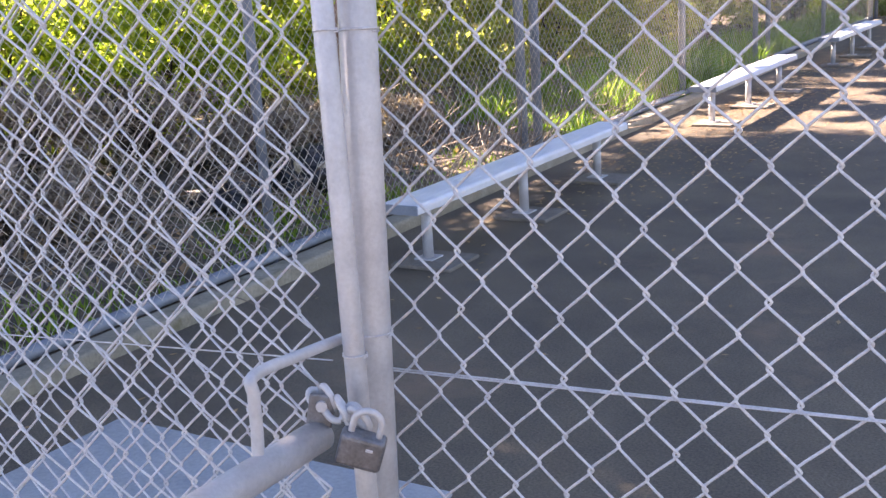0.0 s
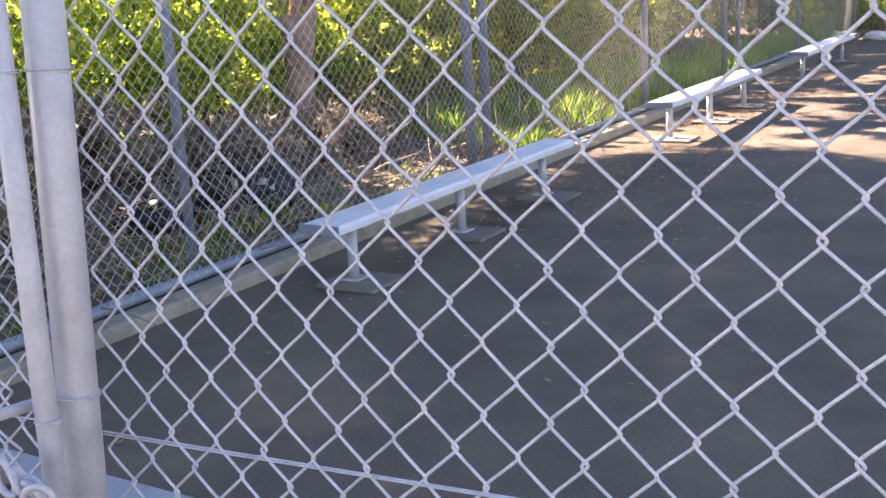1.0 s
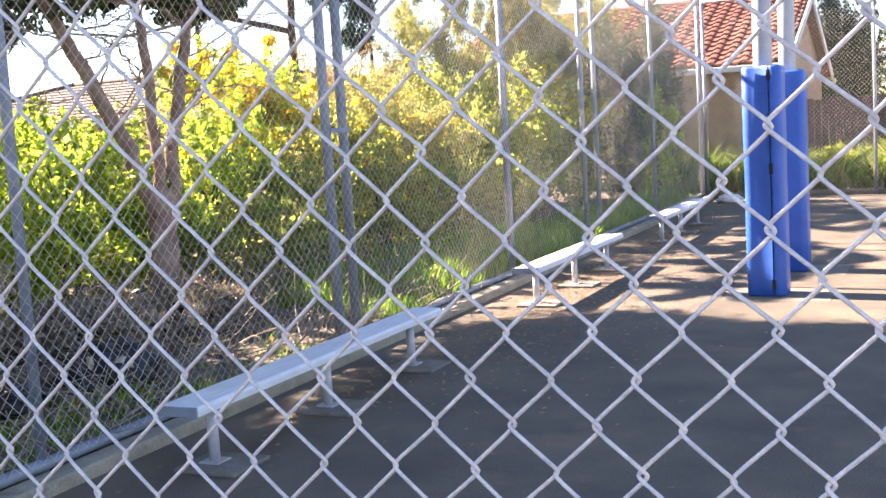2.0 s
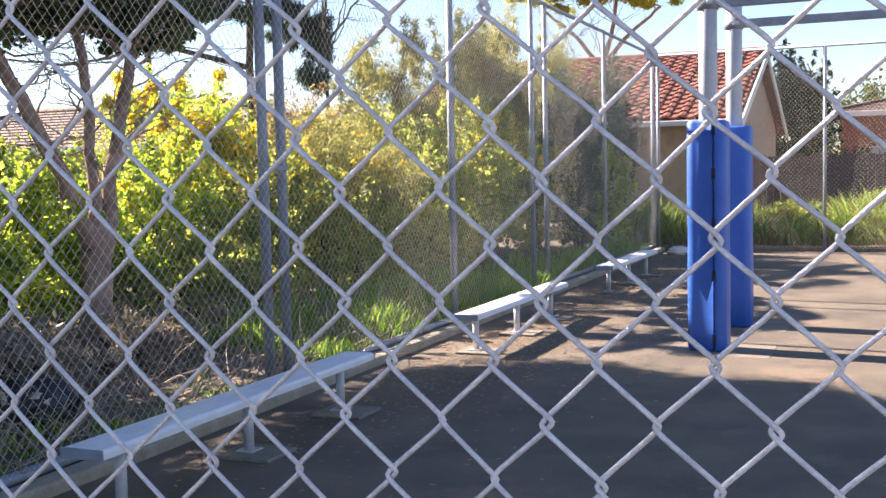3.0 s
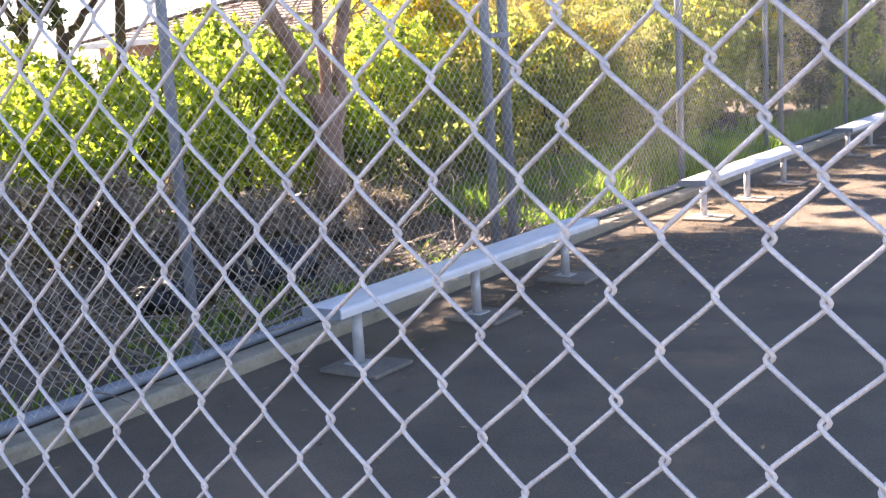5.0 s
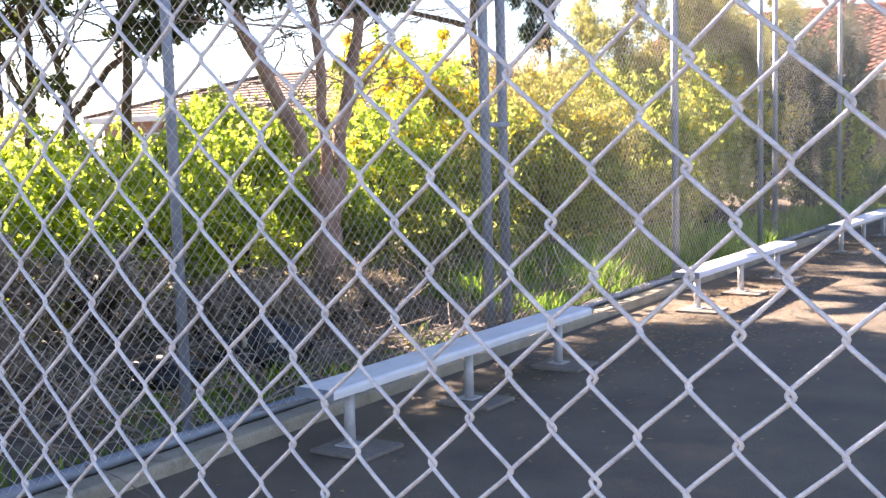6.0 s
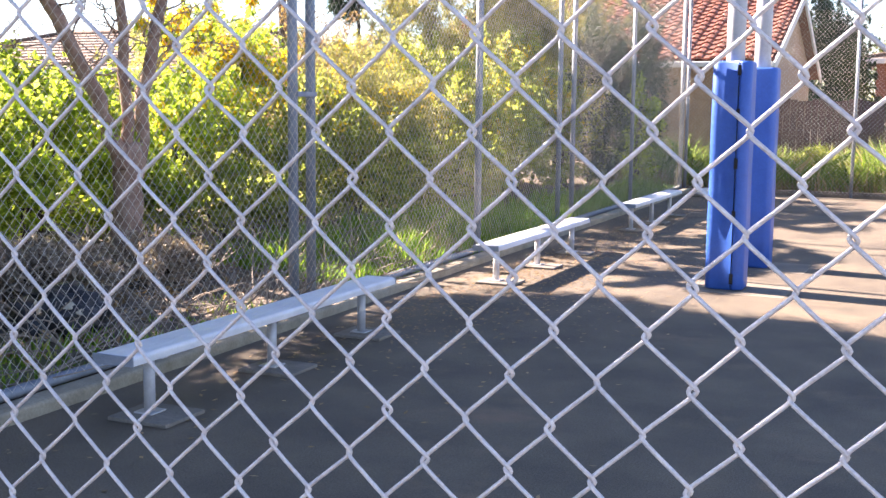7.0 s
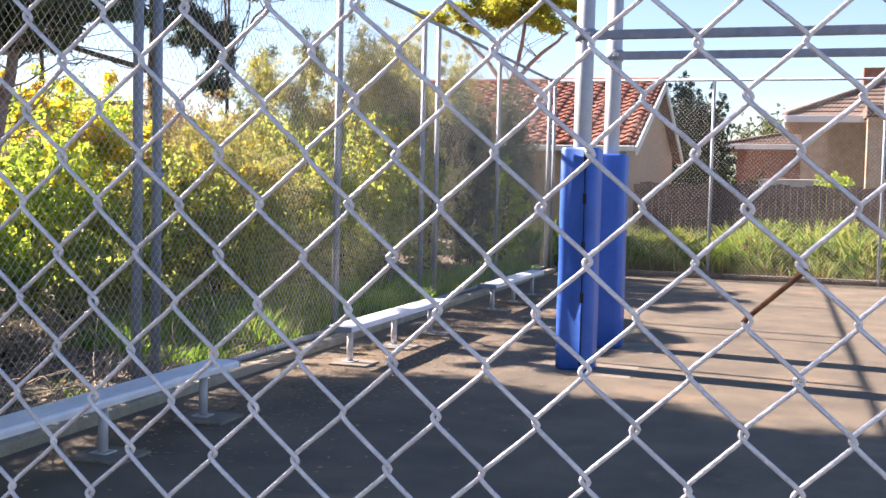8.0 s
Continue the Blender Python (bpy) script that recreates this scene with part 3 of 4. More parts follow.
def tree(x, y, stems, crowns, material, bark, count, length, width, label, seed, lumps=16, droop=0.2, twig_count=40, small=0.38, bare=0):
    """stems: lists of points with end radii; crowns: big ellipsoids, relative to the foot."""
    rng = np.random.default_rng(seed)
    g = float(ground_height(np.array(x), np.array(y))) - 0.03
    it = thing("tree", pose(x, y, g), label, "tree")
    v, f = join([limb(p, r0, r1, 10, 0.012, seed + k) for k, (p, r0, r1) in enumerate(stems)])
    link("trunk", v, f, bark, it, smooth=True)
    clumps, twigs = [], []
    for c in crowns:
        clumps += clump_ring(rng, c[:3], c[3:], lumps, small)
    tips = [np.array(q) for p, *_ in stems for q in p[-2:] if q[2] > 1.75]
    for k in range(twig_count):
        a, b = tips[k % len(tips)], np.array(clumps[rng.integers(len(clumps))][:3])
        twigs.append(limb([a, (a + b) / 2 + rng.normal(0, 0.15, 3), b], 0.015, 0.004, 5, 0.02, seed + k))
    for v, f in twigs:
        link("branch", v, f, bark, it, smooth=True)
    # thin bare twigs that fork off the limbs
    for k in range(bare):
        p, r0, r1 = stems[1 + k % (len(stems) - 1)]
        line = curved(p, 8)
        a = line[rng.integers(len(line) // 3, len(line))]
        d = rng.normal(size=3) * np.array([1.0, 1.0, 0.45]) + np.array([0, 0, 0.35])
        b = a + d / np.linalg.norm(d) * rng.uniform(0.5, 1.3)
        mid = (a + b) / 2 + rng.normal(0, 0.09, 3)
        fork = [limb([a, mid, b], 0.009, 0.003, 5, 0.015, seed + 300 + k)]
        for q in range(3):
            e = mid + (b - a) * 0.45 + rng.normal(0, 0.22, 3)
            fork.append(limb([mid, (mid + e) / 2 + rng.normal(0, 0.05, 3), e], 0.005, 0.002, 4, 0.01, seed + 500 + 3 * k + q))
        v, f = join(fork)
        link("twig", v, f, bark, it, smooth=True)
    v, f = leaves(clumps, count, length, width, seed, droop, 0.3)
    link("crown", v, f, material, it)
    return it


# the many-stemmed tree beyond the first bench
# its highest crowns, out of view, are added to shade more of the court
tree(-6.05, 6.47, [([(0, 0, -0.1), (0.0, 0.03, 0.5), (0.0, 0.08, 1.0)], 0.15, 0.1),
                 ([(0, -0.02, 0.8), (0.0, -0.3, 1.35), (0.0, -0.8, 2.1), (-0.1, -1.3, 2.8), (-0.4, -1.7, 3.6)], 0.075, 0.03),
                 ([(0, 0.06, 0.9), (0.0, 0.02, 1.6), (0.0, -0.06, 2.5), (-0.2, -0.2, 3.6)], 0.055, 0.03),
                 ([(0, 0.1, 0.35), (0.0, 0.24, 1.2), (0.0, 0.6, 2.4), (0.1, 0.95, 3.4)], 0.078, 0.03)],
     [(-0.4, -1.6, 4.3, 2.0, 1.8, 1.6), (-0.3, 0.3, 4.3, 1.9, 1.1, 1.7), (-1.2, -0.8, 5.8, 1.9, 1.7, 1.3), (-0.1, -3.6, 4.4, 1.6, 1.4, 1.6), (-2.2, 0.2, 6.4, 1.7, 1.2, 1.4),
      (0.1, -0.9, 2.85, 0.7, 0.8, 0.36), (0.1, 0.75, 2.8, 0.6, 0.6, 0.36), (0.0, 0.0, 3.05, 0.6, 0.7, 0.3), (0.1, -1.7, 2.75, 0.8, 0.7, 0.42), (-0.2, -2.5, 2.9, 0.8, 0.8, 0.45), (0.0, 0.3, 2.7, 0.5, 0.5, 0.3), (0.05, -0.5, 2.75, 0.5, 0.5, 0.3), (-0.2, -1.1, 2.5, 0.5, 0.6, 0.3), (-0.2, -1.6, 2.2, 0.4, 0.35, 0.28), (-0.2, -0.45, 2.62, 0.4, 0.4, 0.22),
      (-0.2, 0.8, 2.62, 0.4, 0.45, 0.26), (-0.2, 1.3, 2.75, 0.4, 0.35, 0.24), (-0.2, 0.2, 2.78, 0.4, 0.4, 0.2)],
     LEAF_DARK, BARK, 125000, 0.075, 0.04, "many-stemmed rough-barked tree with a dark spreading crown", 11, 28, small=0.3, bare=70)
# these two stand mostly out of view, kept so their crowns shade the court
tree(-7.0, 3.4, [([(0, 0, -0.1), (0.05, 0.1, 1.2), (0.1, 0.3, 2.2), (0.5, 0.9, 3.4)], 0.09, 0.05),
                 ([(0.05, 0.1, 1.3), (-0.1, -0.2, 2.2), (-0.3, -0.6, 3.4)], 0.06, 0.04)],
     [(0, -0.6, 4.2, 1.6, 1.5, 1.2), (0.3, 0.35, 2.75, 0.8, 0.7, 0.5), (-1.2, 1.5, 3.35, 0.8, 1.2, 0.5), (-1.1, 3.2, 3.35, 0.8, 1.1, 0.5), (0.4, -1.6, 4.2, 1.7, 1.7, 1.5), (-0.5, 0.2, 5.6, 1.9, 1.9, 1.4)],
     LEAF_DARK, DARK_BARK, 50000, 0.085, 0.042, "dark slender tree with dense small leaves, kept for its shade", 12)
tree(-7.6, 2.7, [([(0, 0, -0.1), (0.0, -0.1, 1.2), (-0.1, -0.2, 2.4), (0, -0.6, 3.6)], 0.075, 0.045)],
     [(0, -0.6, 3.9, 1.6, 1.6, 1.4), (0.5, -2.6, 4.2, 1.8, 1.6, 1.6), (0, -1.6, 6.0, 1.8, 2.2, 1.3)],
     LEAF_DARK, DARK_BARK, 34000, 0.085, 0.042, "dark slender tree leaning over the undergrowth, kept for its shade", 13)

# two dark trees deeper behind the hedge, one forking into a long limb
tree(-9.7, 6.65, [([(0, 0, -0.1), (0.0, 0.02, 0.9), (0.0, 0.1, 1.55)], 0.075, 0.06), ([(0, 0.08, 1.45), (0.05, 0.35, 1.75), (0.0, 0.9, 2.15), (0.0, 1.5, 2.45), (-0.1, 2.2, 2.9)], 0.05, 0.022),
                  ([(0, 0.08, 1.4), (0.0, 0.0, 2.0), (-0.1, -0.3, 2.8)], 0.05, 0.025), ([(0.0, 0.7, 2.0), (0.0, 0.85, 2.3), (0.1, 0.8, 2.8)], 0.025, 0.012)],
     [(0.0, -0.3, 2.75, 0.8, 0.7, 0.55), (0.0, 0.45, 3.0, 0.7, 0.6, 0.4), (0.0, 1.6, 3.15, 0.8, 0.9, 0.4), (0.1, -0.9, 2.3, 0.6, 0.5, 0.5)],
     LEAF_DARK, DARK_BARK, 3400, 0.09, 0.05, "dark forked tree behind the hedge with a long side limb", 34, 14, 0.2, 16, 0.26, 12)
tree(-8.5, 5.3, [([(0, 0, -0.1), (0.0, 0.06, 0.8), (0.0, 0.12, 1.6), (0.0, 0.1, 2.6)], 0.055, 0.03), ([(0.0, 0.1, 1.5), (0.0, -0.2, 2.1), (0.0, -0.5, 2.8)], 0.03, 0.015)],
     [(0.0, 0.0, 2.7, 0.7, 0.6, 0.5), (0.0, -0.6, 2.5, 0.6, 0.6, 0.5), (0.0, 0.2, 1.75, 0.35, 0.35, 0.3)],
     LEAF_DARK, DARK_BARK, 1500, 0.085, 0.045, "slim dark tree behind the hedge", 35, 14, 0.2, 12, 0.28, 8)

# trees added on the sunny side, crowns above the view, to shade the court
for x, y, low, seed in ((-9.7, -0.8, 0.8, 15), (-9.7, 1.6, 0.8, 16), (-9.8, 3.8, 0.4, 17), (-9.6, 5.7, 0.0, 19), (-9.5, 7.2, 0.0, 18), (-9.6, 0.4, 1.7, 20), (-9.5, 2.6, 1.7, 21)):
    tree(x, y, [([(0, 0, -0.1), (0.05, 0.05, 1.2), (0.1, 0.1, 2.4), (0.1, 0.0, 4.8 - low)], 0.07, 0.04)],
         [(0, 0, 5.0 - low, 1.25, 1.5, 0.75), (0.2, 0.1, 5.5 - low, 1.3, 1.3, 0.7)],
         LEAF_DARK, DARK_BARK, 28000, 0.1, 0.055, "dark leafy tree added beyond the shrubs to shade the kerb and court", seed, 22, 0.2, 14)

# a tree added with its open crown above the view, to dapple the court
tree(-9.0, 15.9, [([(0, 0, -0.1), (0.05, 0.05, 1.6), (0.0, 0.1, 3.0), (0.1, 0.0, 5.2)], 0.045, 0.02), ([(0.0, 0.1, 3.4), (0.5, 0.6, 4.3), (0.9, 1.2, 5.0)], 0.022, 0.012),
                  ([(0.0, 0.1, 3.6), (0.3, -0.6, 4.4), (0.6, -1.3, 5.0)], 0.022, 0.012)],
     [(0.4, 0.2, 5.1, 1.2, 1.9, 0.45), (0.0, -0.9, 4.7, 0.9, 1.1, 0.3), (0.1, 1.1, 4.7, 0.8, 1.0, 0.3)],
     LEAF_DARK, DARK_BARK, 9000, 0.11, 0.045, "tall open-crowned tree added behind the wattles to dapple the court", 31, 16, 0.4, 20, 0.24, 10)

# a second added tree, crown out of view, breaks the sun around the benches
tree(-9.1, 11.2, [([(0, 0, -0.1), (0.05, 0.05, 1.6), (0.0, 0.1, 3.0), (0.1, 0.0, 4.6)], 0.045, 0.02), ([(0.0, 0.1, 3.3), (0.2, 0.8, 4.2), (0.3, 1.6, 4.7)], 0.022, 0.012),
                  ([(0.0, 0.1, 3.4), (0.2, -0.8, 4.2), (0.3, -1.6, 4.7)], 0.022, 0.012)],
     [(0.1, 0.1, 4.7, 0.8, 0.9, 0.35), (0.1, 1.5, 4.75, 0.8, 0.9, 0.35), (0.1, -1.4, 4.75, 0.8, 0.9, 0.35), (0.7, 0.5, 4.9, 0.5, 1.6, 0.3)],
     LEAF_DARK, DARK_BARK, 17000, 0.11, 0.045, "tall open-crowned tree added behind the shrubs for broken shade by the benches", 33, 15, 0.4, 20, 0.24, 8)

# pine hanging into the view far behind, and a pale tree far over the roofs
tree(-12.5, 19.0, [([(0, 0, 0), (0.1, 0, 3.0), (0.3, -0.3, 5.4), (0.2, -0.2, 7.0)], 0.11, 0.04), ([(0.2, -0.1, 4.4), (1.2, -1.0, 4.6), (2.6, -1.6, 3.8)], 0.06, 0.03), ([(0.1, 0, 3.4), (-1.2, -2.0, 3.9), (-2.4, -4.0, 4.2)], 0.06, 0.03)],
     [(2.3, -1.6, 3.5, 0.7, 0.7, 0.9), (1.6, -1.2, 4.2, 1.1, 1.1, 0.6), (1.0, -2.6, 4.1, 1.0, 0.9, 0.4), (1.4, -1.2, 5.0, 1.2, 1.2, 0.6), (0.4, -2.6, 5.2, 1.4, 1.2, 0.5), (-0.9, -2.4, 4.3, 1.2, 1.2, 0.4), (-0.6, -0.6, 6.6, 1.6, 1.6, 0.9)],
     LEAF_CONIFER, DARK_BARK, 52000, 0.15, 0.02, "open dark pine with drooping needle clumps", 14, 15, 0.9, 44, 0.26, 40)
tree(-9.5, 35, [([(0, 0, 0), (0.2, 0, 2.6), (0.5, 0, 4.6)], 0.2, 0.12), ([(0.5, 0, 4.2), (-0.4, 0, 5.4), (-1.6, 0.2, 6.4)], 0.09, 0.04), ([(0.5, 0, 4.4), (1.4, 0, 5.4), (2.4, 0, 6.2)], 0.09, 0.04), ([(0.5, 0, 4.4), (0.8, 0.2, 5.8), (1.0, 0.2, 7.2)], 0.09, 0.04)],
     [(-1.6, 0, 6.75, 1.4, 1.3, 0.6), (0.4, 0, 6.9, 1.7, 1.4, 0.9), (2.2, 0, 6.7, 1.3, 1.3, 0.6), (-0.6, 0, 7.8, 2.4, 1.8, 0.8), (1.8, 0, 7.7, 2.0, 1.6, 0.8)],
     LEAF_GUM, BARK, 34000, 0.14, 0.055, "tall pale yellow-green tree above the roofs", 15, 14, 0.2, 24, 0.3, 14)

# hedge of shrubs beyond the long fence, from the near end to the far corner
BROAD, MID, FEATHER = "bright green broad-leaved shrub beyond the fence", "dense mid-green shrub beyond the fence", "feathery olive-green wattle bush beyond the fence"
for x, y, h, s, material, n, ln, wd, label, name, bloom in (
    (-6.7, 4.9, 1.55, 0.95, LEAF_BRIGHT, 6912, 0.068, 0.042, BROAD, "shrub", 0),
    (-7.1, 6.5, 1.65, 1.05, LEAF_BRIGHT, 7488, 0.068, 0.042, BROAD, "shrub", 0),
    (-7.1, 3.7, 1.4, 0.95, LEAF_BRIGHT, 5990, 0.068, 0.042, BROAD, "shrub", 0),
    (-6.6, 8.0, 1.65, 0.95, LEAF_BRIGHT, 6500, 0.07, 0.038, BROAD, "shrub", 500),
    (-7.3, 9.4, 2.5, 0.95, LEAF_BRIGHT, 8000, 0.075, 0.03, "green shrub with bright yellow autumn leaves", "yellow_shrub", 4600),
    (-6.2, 9.3, 1.6, 0.85, LEAF_MID, 6800, 0.074, 0.036, MID, "shrub", 500),
    (-5.9, 10.7, 2.05, 0.9, LEAF_OLIVE, 17000, 0.065, 0.015, FEATHER, "feathery_shrub", 300),
    (-7.4, 11.6, 2.35, 1.15, LEAF_BROWN, 9000, 0.08, 0.016, "half-withered brown feathery shrub", "withered_shrub", 0),
    (-6.9, 11.2, 2.0, 0.95, LEAF_OLIVE, 12000, 0.065, 0.015, FEATHER, "feathery_shrub", 0),
    (-5.8, 12.2, 2.15, 0.9, LEAF_MID, 8800, 0.074, 0.036, MID, "shrub", 100),
    (-5.8, 13.7, 2.3, 0.9, LEAF_MID, 8800, 0.074, 0.036, MID, "shrub", 300),
    (-7.6, 13.7, 2.2, 1.2, LEAF_OLIVE, 26000, 0.11, 0.012, FEATHER, "feathery_shrub", 0),
    (-7.3, 15.3, 3.55, 1.25, LEAF_OLIVE, 52000, 0.12, 0.013, FEATHER, "feathery_shrub", 0),
    (-7.2, 17.3, 3.95, 1.5, LEAF_OLIVE, 60000, 0.12, 0.013, FEATHER, "feathery_shrub", 0),
    (-5.9, 15.3, 2.5, 0.9, LEAF_MID, 6800, 0.074, 0.036, "mid-green shrub with some yellow leaves", "yellow_shrub", 1300),
    (-5.6, 16.8, 2.0, 0.85, LEAF_MID, 6400, 0.074, 0.036, MID, "shrub", 200),
    (-7.1, 20.8, 4.35, 1.6, LEAF_OLIVE, 56000, 0.12, 0.014, FEATHER, "feathery_shrub", 0),
    (-4.75, 18.4, 1.9, 0.4, LEAF_BRIGHT, 5000, 0.07, 0.035, "slim light green shrub at the fence corner", "shrub", 0),
    (-8.4, 2.2, 1.6, 1.2, LEAF_MID, 8000, 0.08, 0.04, MID, "shrub", 0),
    (-9.0, 5.0, 1.5, 1.3, LEAF_MID, 10000, 0.08, 0.04, MID, "shrub", 0),
    (-9.4, 8.4, 1.6, 1.4, LEAF_BRIGHT, 11000, 0.08, 0.04, BROAD, "shrub", 0),
    (-9.6, 12.4, 2.4, 1.5, LEAF_OLIVE, 13000, 0.09, 0.022, FEATHER, "feathery_shrub", 0),
):
    shrub(x, y, h, s, material, n, ln, wd, label, int(100 - x * 31 + y * 17), name, bloom=bloom)

for x, y, seed in ((-5.9, 7.6, 81), (-6.2, 8.7, 82), (-5.7, 9.9, 83), (-5.8, 11.4, 84), (-5.6, 12.9, 85), (-5.6, 14.4, 86), (-7.4, 10.4, 87), (-7.2, 12.9, 88), (-8.2, 7.4, 89), (-8.0, 15.4, 90)):
    shrub(x, y, 0.85 + 0.25 * (seed % 3), 0.75, LEAF_MID, 4600, 0.074, 0.036, "low mid-green undergrowth beneath the taller shrubs", seed, "undergrowth", 0.0, 12, None, 4)

for x, y, h, seed in ((-6.7, 5.5, 0.95, 111), (-6.7, 4.3, 0.9, 112), (-6.5, 7.1, 0.95, 113)):
    shrub(x, y, h, 0.6, LEAF_BRIGHT, 2600, 0.068, 0.042, "low bright green undergrowth at the foot of the hedge", seed, "undergrowth", 0.0, 12, None, 4)

for x, y, h, seed in ((-5.6, 18.4, 3.1, 41), (-5.0, 17.3, 2.6, 42), (-5.1, 20.1, 3.3, 43)):
    shrub(x, y, h, 0.55, LEAF_CONIFER, 15000, 0.07, 0.018, "narrow dark conifer beyond the fence", seed, "conifer", 0.05, 22, None, 4, 0.3)
shrub(-3.0, 34.5, 4.8, 1.3, LEAF_CONIFER, 42000, 0.09, 0.045, "large dark rounded bush beside the house", 44, "dark_bush", 0.1, 18)
shrub(-0.3, 27.0, 1.3, 0.6, LEAF_MID, 2600, 0.1, 0.05, "garden shrub in front of a house", 45)
shrub(-1.2, 28.5, 1.9, 1.0, LEAF_DARK, 2600, 0.1, 0.05, "dark green garden shrub by the paling fence", 46)
shrub(1.15, 28.6, 1.95, 0.6, LEAF_BRIGHT, 4000, 0.08, 0.04, "light green garden shrub", 47)


for x, y, h, s, seed in ((-2.6, 20.7, 0.6, 0.45, 76), (-1.2, 20.6, 0.55, 0.4, 77), (0.5, 20.5, 0.7, 0.5, 78), (1.8, 20.4, 0.75, 0.5, 79), (3.2, 20.6, 0.9, 0.6, 80), (-2.0, 21.0, 0.75, 0.5, 71), (-0.3, 21.2, 0.95, 0.6, 72), (1.1, 21.0, 1.0, 0.6, 73), (2.3, 21.3, 1.0, 0.6, 74), (-3.2, 21.2, 0.9, 0.5, 75)):
    shrub(x, y, h, s, LEAF_MID if seed % 2 else TALL_GRASS, 3500, 0.09, 0.022, "low weedy shrub in the tall grass", seed, "weed_clump", 0.0, 10)


def blades(x0, x1, y0, y1, count, height, seed, material, name, label, width=0.008):
    rng = np.random.default_rng(seed)
    x, y = x0 + (x1 - x0) * rng.random(count), y0 + (y1 - y0) * rng.random(count)
    tuft = 0.35 + 0.65 * np.clip(np.sin(x * 3.1 + 1.3 * np.sin(y * 2.3)) * np.sin(y * 2.7 + np.sin(x * 4.0)) + 0.6, 0, 1)
    h = height * tuft * (0.5 + 0.6 * rng.random(count))
    z = ground_height(x, y) - 0.02
    lean = rng.normal(0, 0.3 if height < 0.6 else 0.5, (count, 2)) * h[:, None]
    a = rng.random(count) * 6.28
    wv = np.stack([np.cos(a), np.sin(a), 0 * a], -1) * width
    root = np.stack([x, y, z], -1)
    mid = root + np.stack([lean[:, 0] * 0.35, lean[:, 1] * 0.35, h * 0.6], -1)
    tip = root + np.stack([lean[:, 0], lean[:, 1], h], -1)
    v = np.stack([root - wv, root + wv, mid + wv * 0.7, tip, mid - wv * 0.7], 1).reshape(-1, 3)
    f = np.arange(count * 5).reshape(-1, 5)
    return tagged(link(name, v, f, material), label, "grass", kind="stuff")


blades(-5.4, -3.98, 6.7, 12.5, 9000, 0.32, 51, GRASS, "grass", "fresh bright green grass along the fence")
blades(-4.5, -3.95, 0.5, 5.6, 1100, 0.14, 52, GRASS, "grass", "sparse green grass tufts at the foot of the fence")
blades(-20, -9.0, 1.5, 17, 26000, 0.3, 57, GRASS, "grass", "sunlit rough lawn beyond the hedge", 0.03)
blades(-5.1, -4.1, 12.5, 19, 3500, 0.3, 53, GRASS, "grass", "fresh green grass along the fence")
blades(-6, 14, 19.7, 22.5, 20000, 0.8, 54, TALL_GRASS, "tall_grass", "tall green and straw-coloured grass behind the end fence", 0.016)

blades(-0.9, 9, 20.1, 21.8, 14000, 1.05, 56, TALL_GRASS, "tall_grass", "dense tall green grass arching behind the end fence", 0.016)
blades(-6, 14, 19.6, 21.5, 14000, 0.42, 55, STRAW, "dry_grass", "low straw-coloured dry grass behind the end fence", 0.012)

for x, y, h, sp, seed in ((-6.0, 2.0, 0.75, 0.6, 91), (-5.9, 3.0, 0.8, 0.65, 92), (-6.1, 4.1, 0.65, 0.6, 93), (-5.5, 4.9, 0.35, 0.5, 94), (-6.4, 1.1, 0.8, 0.7, 95), (-5.4, 2.4, 0.45, 0.5, 96), (-5.3, 5.9, 0.3, 0.5, 97)):
    shrub(x, y, h, sp, DEAD_LEAF, 3600, 0.06, 0.022, "heap of dead brown brush and bare stems", seed, "dead_brush", 0.0, 12, None, 26)

# dead twigs and fallen leaves under the shrubs
rng = np.random.default_rng(61)
sticks = []
for _ in range(1000):
    x, y = rng.uniform(-6.6, -4.0), rng.uniform(0.6, 9.0)
    z = float(ground_height(np.array(x), np.array(y)))
    a, up, ln = rng.random() * 6.28, rng.uniform(0.0, 0.9), rng.uniform(0.25, 0.9)
    p = np.array([x, y, z])
    q = p + np.array([math.cos(a) * math.cos(up), math.sin(a) * math.cos(up), math.sin(up)]) * ln
    sticks.append(sweep(curved([p, (p + q) / 2 + rng.normal(0, 0.05, 3), q], 3), np.linspace(0.007, 0.002, 7), 4))
v, f = join(sticks)
tagged(link("dead_twigs", v, f, TWIG), "tangle of dry grey-brown twigs on the soil", "twigs", kind="stuff")
v, f = leaves([(-5.4, 3.5, 0.12, 1.3, 3.5, 0.05), (-5.4, 8, 0.14, 1.2, 3.0, 0.05)], 5000, 0.06, 0.035, 62, 0, 0.0)
tagged(link("fallen_leaves", v, f, LEAF_BROWN), "brown fallen leaves on the soil", "leaf litter", kind="stuff")
rng = np.random.default_rng(63)
n = 3600
pos = np.stack([-3.55 + np.abs(rng.normal(0, 0.8, n)), np.where(rng.random(n) < 0.6, rng.normal(9.0, 2.6, n).clip(1, 18), rng.uniform(5.5, 18, n)), np.full(n, 0.006)], -1)
a = rng.random(n) * 6.28
u = np.stack([np.cos(a), np.sin(a), rng.normal(0, 0.12, n)], -1) * 0.02
w = np.stack([-np.sin(a), np.cos(a), rng.normal(0, 0.12, n)], -1) * 0.009
v = np.stack([pos - u, pos + w, pos + u, pos - w], 1).reshape(-1, 3)
tagged(link("court_leaves", v, np.arange(n * 4).reshape(-1, 4), LEAF_BROWN), "small dry leaves scattered along the kerb", "leaf litter", kind="stuff")


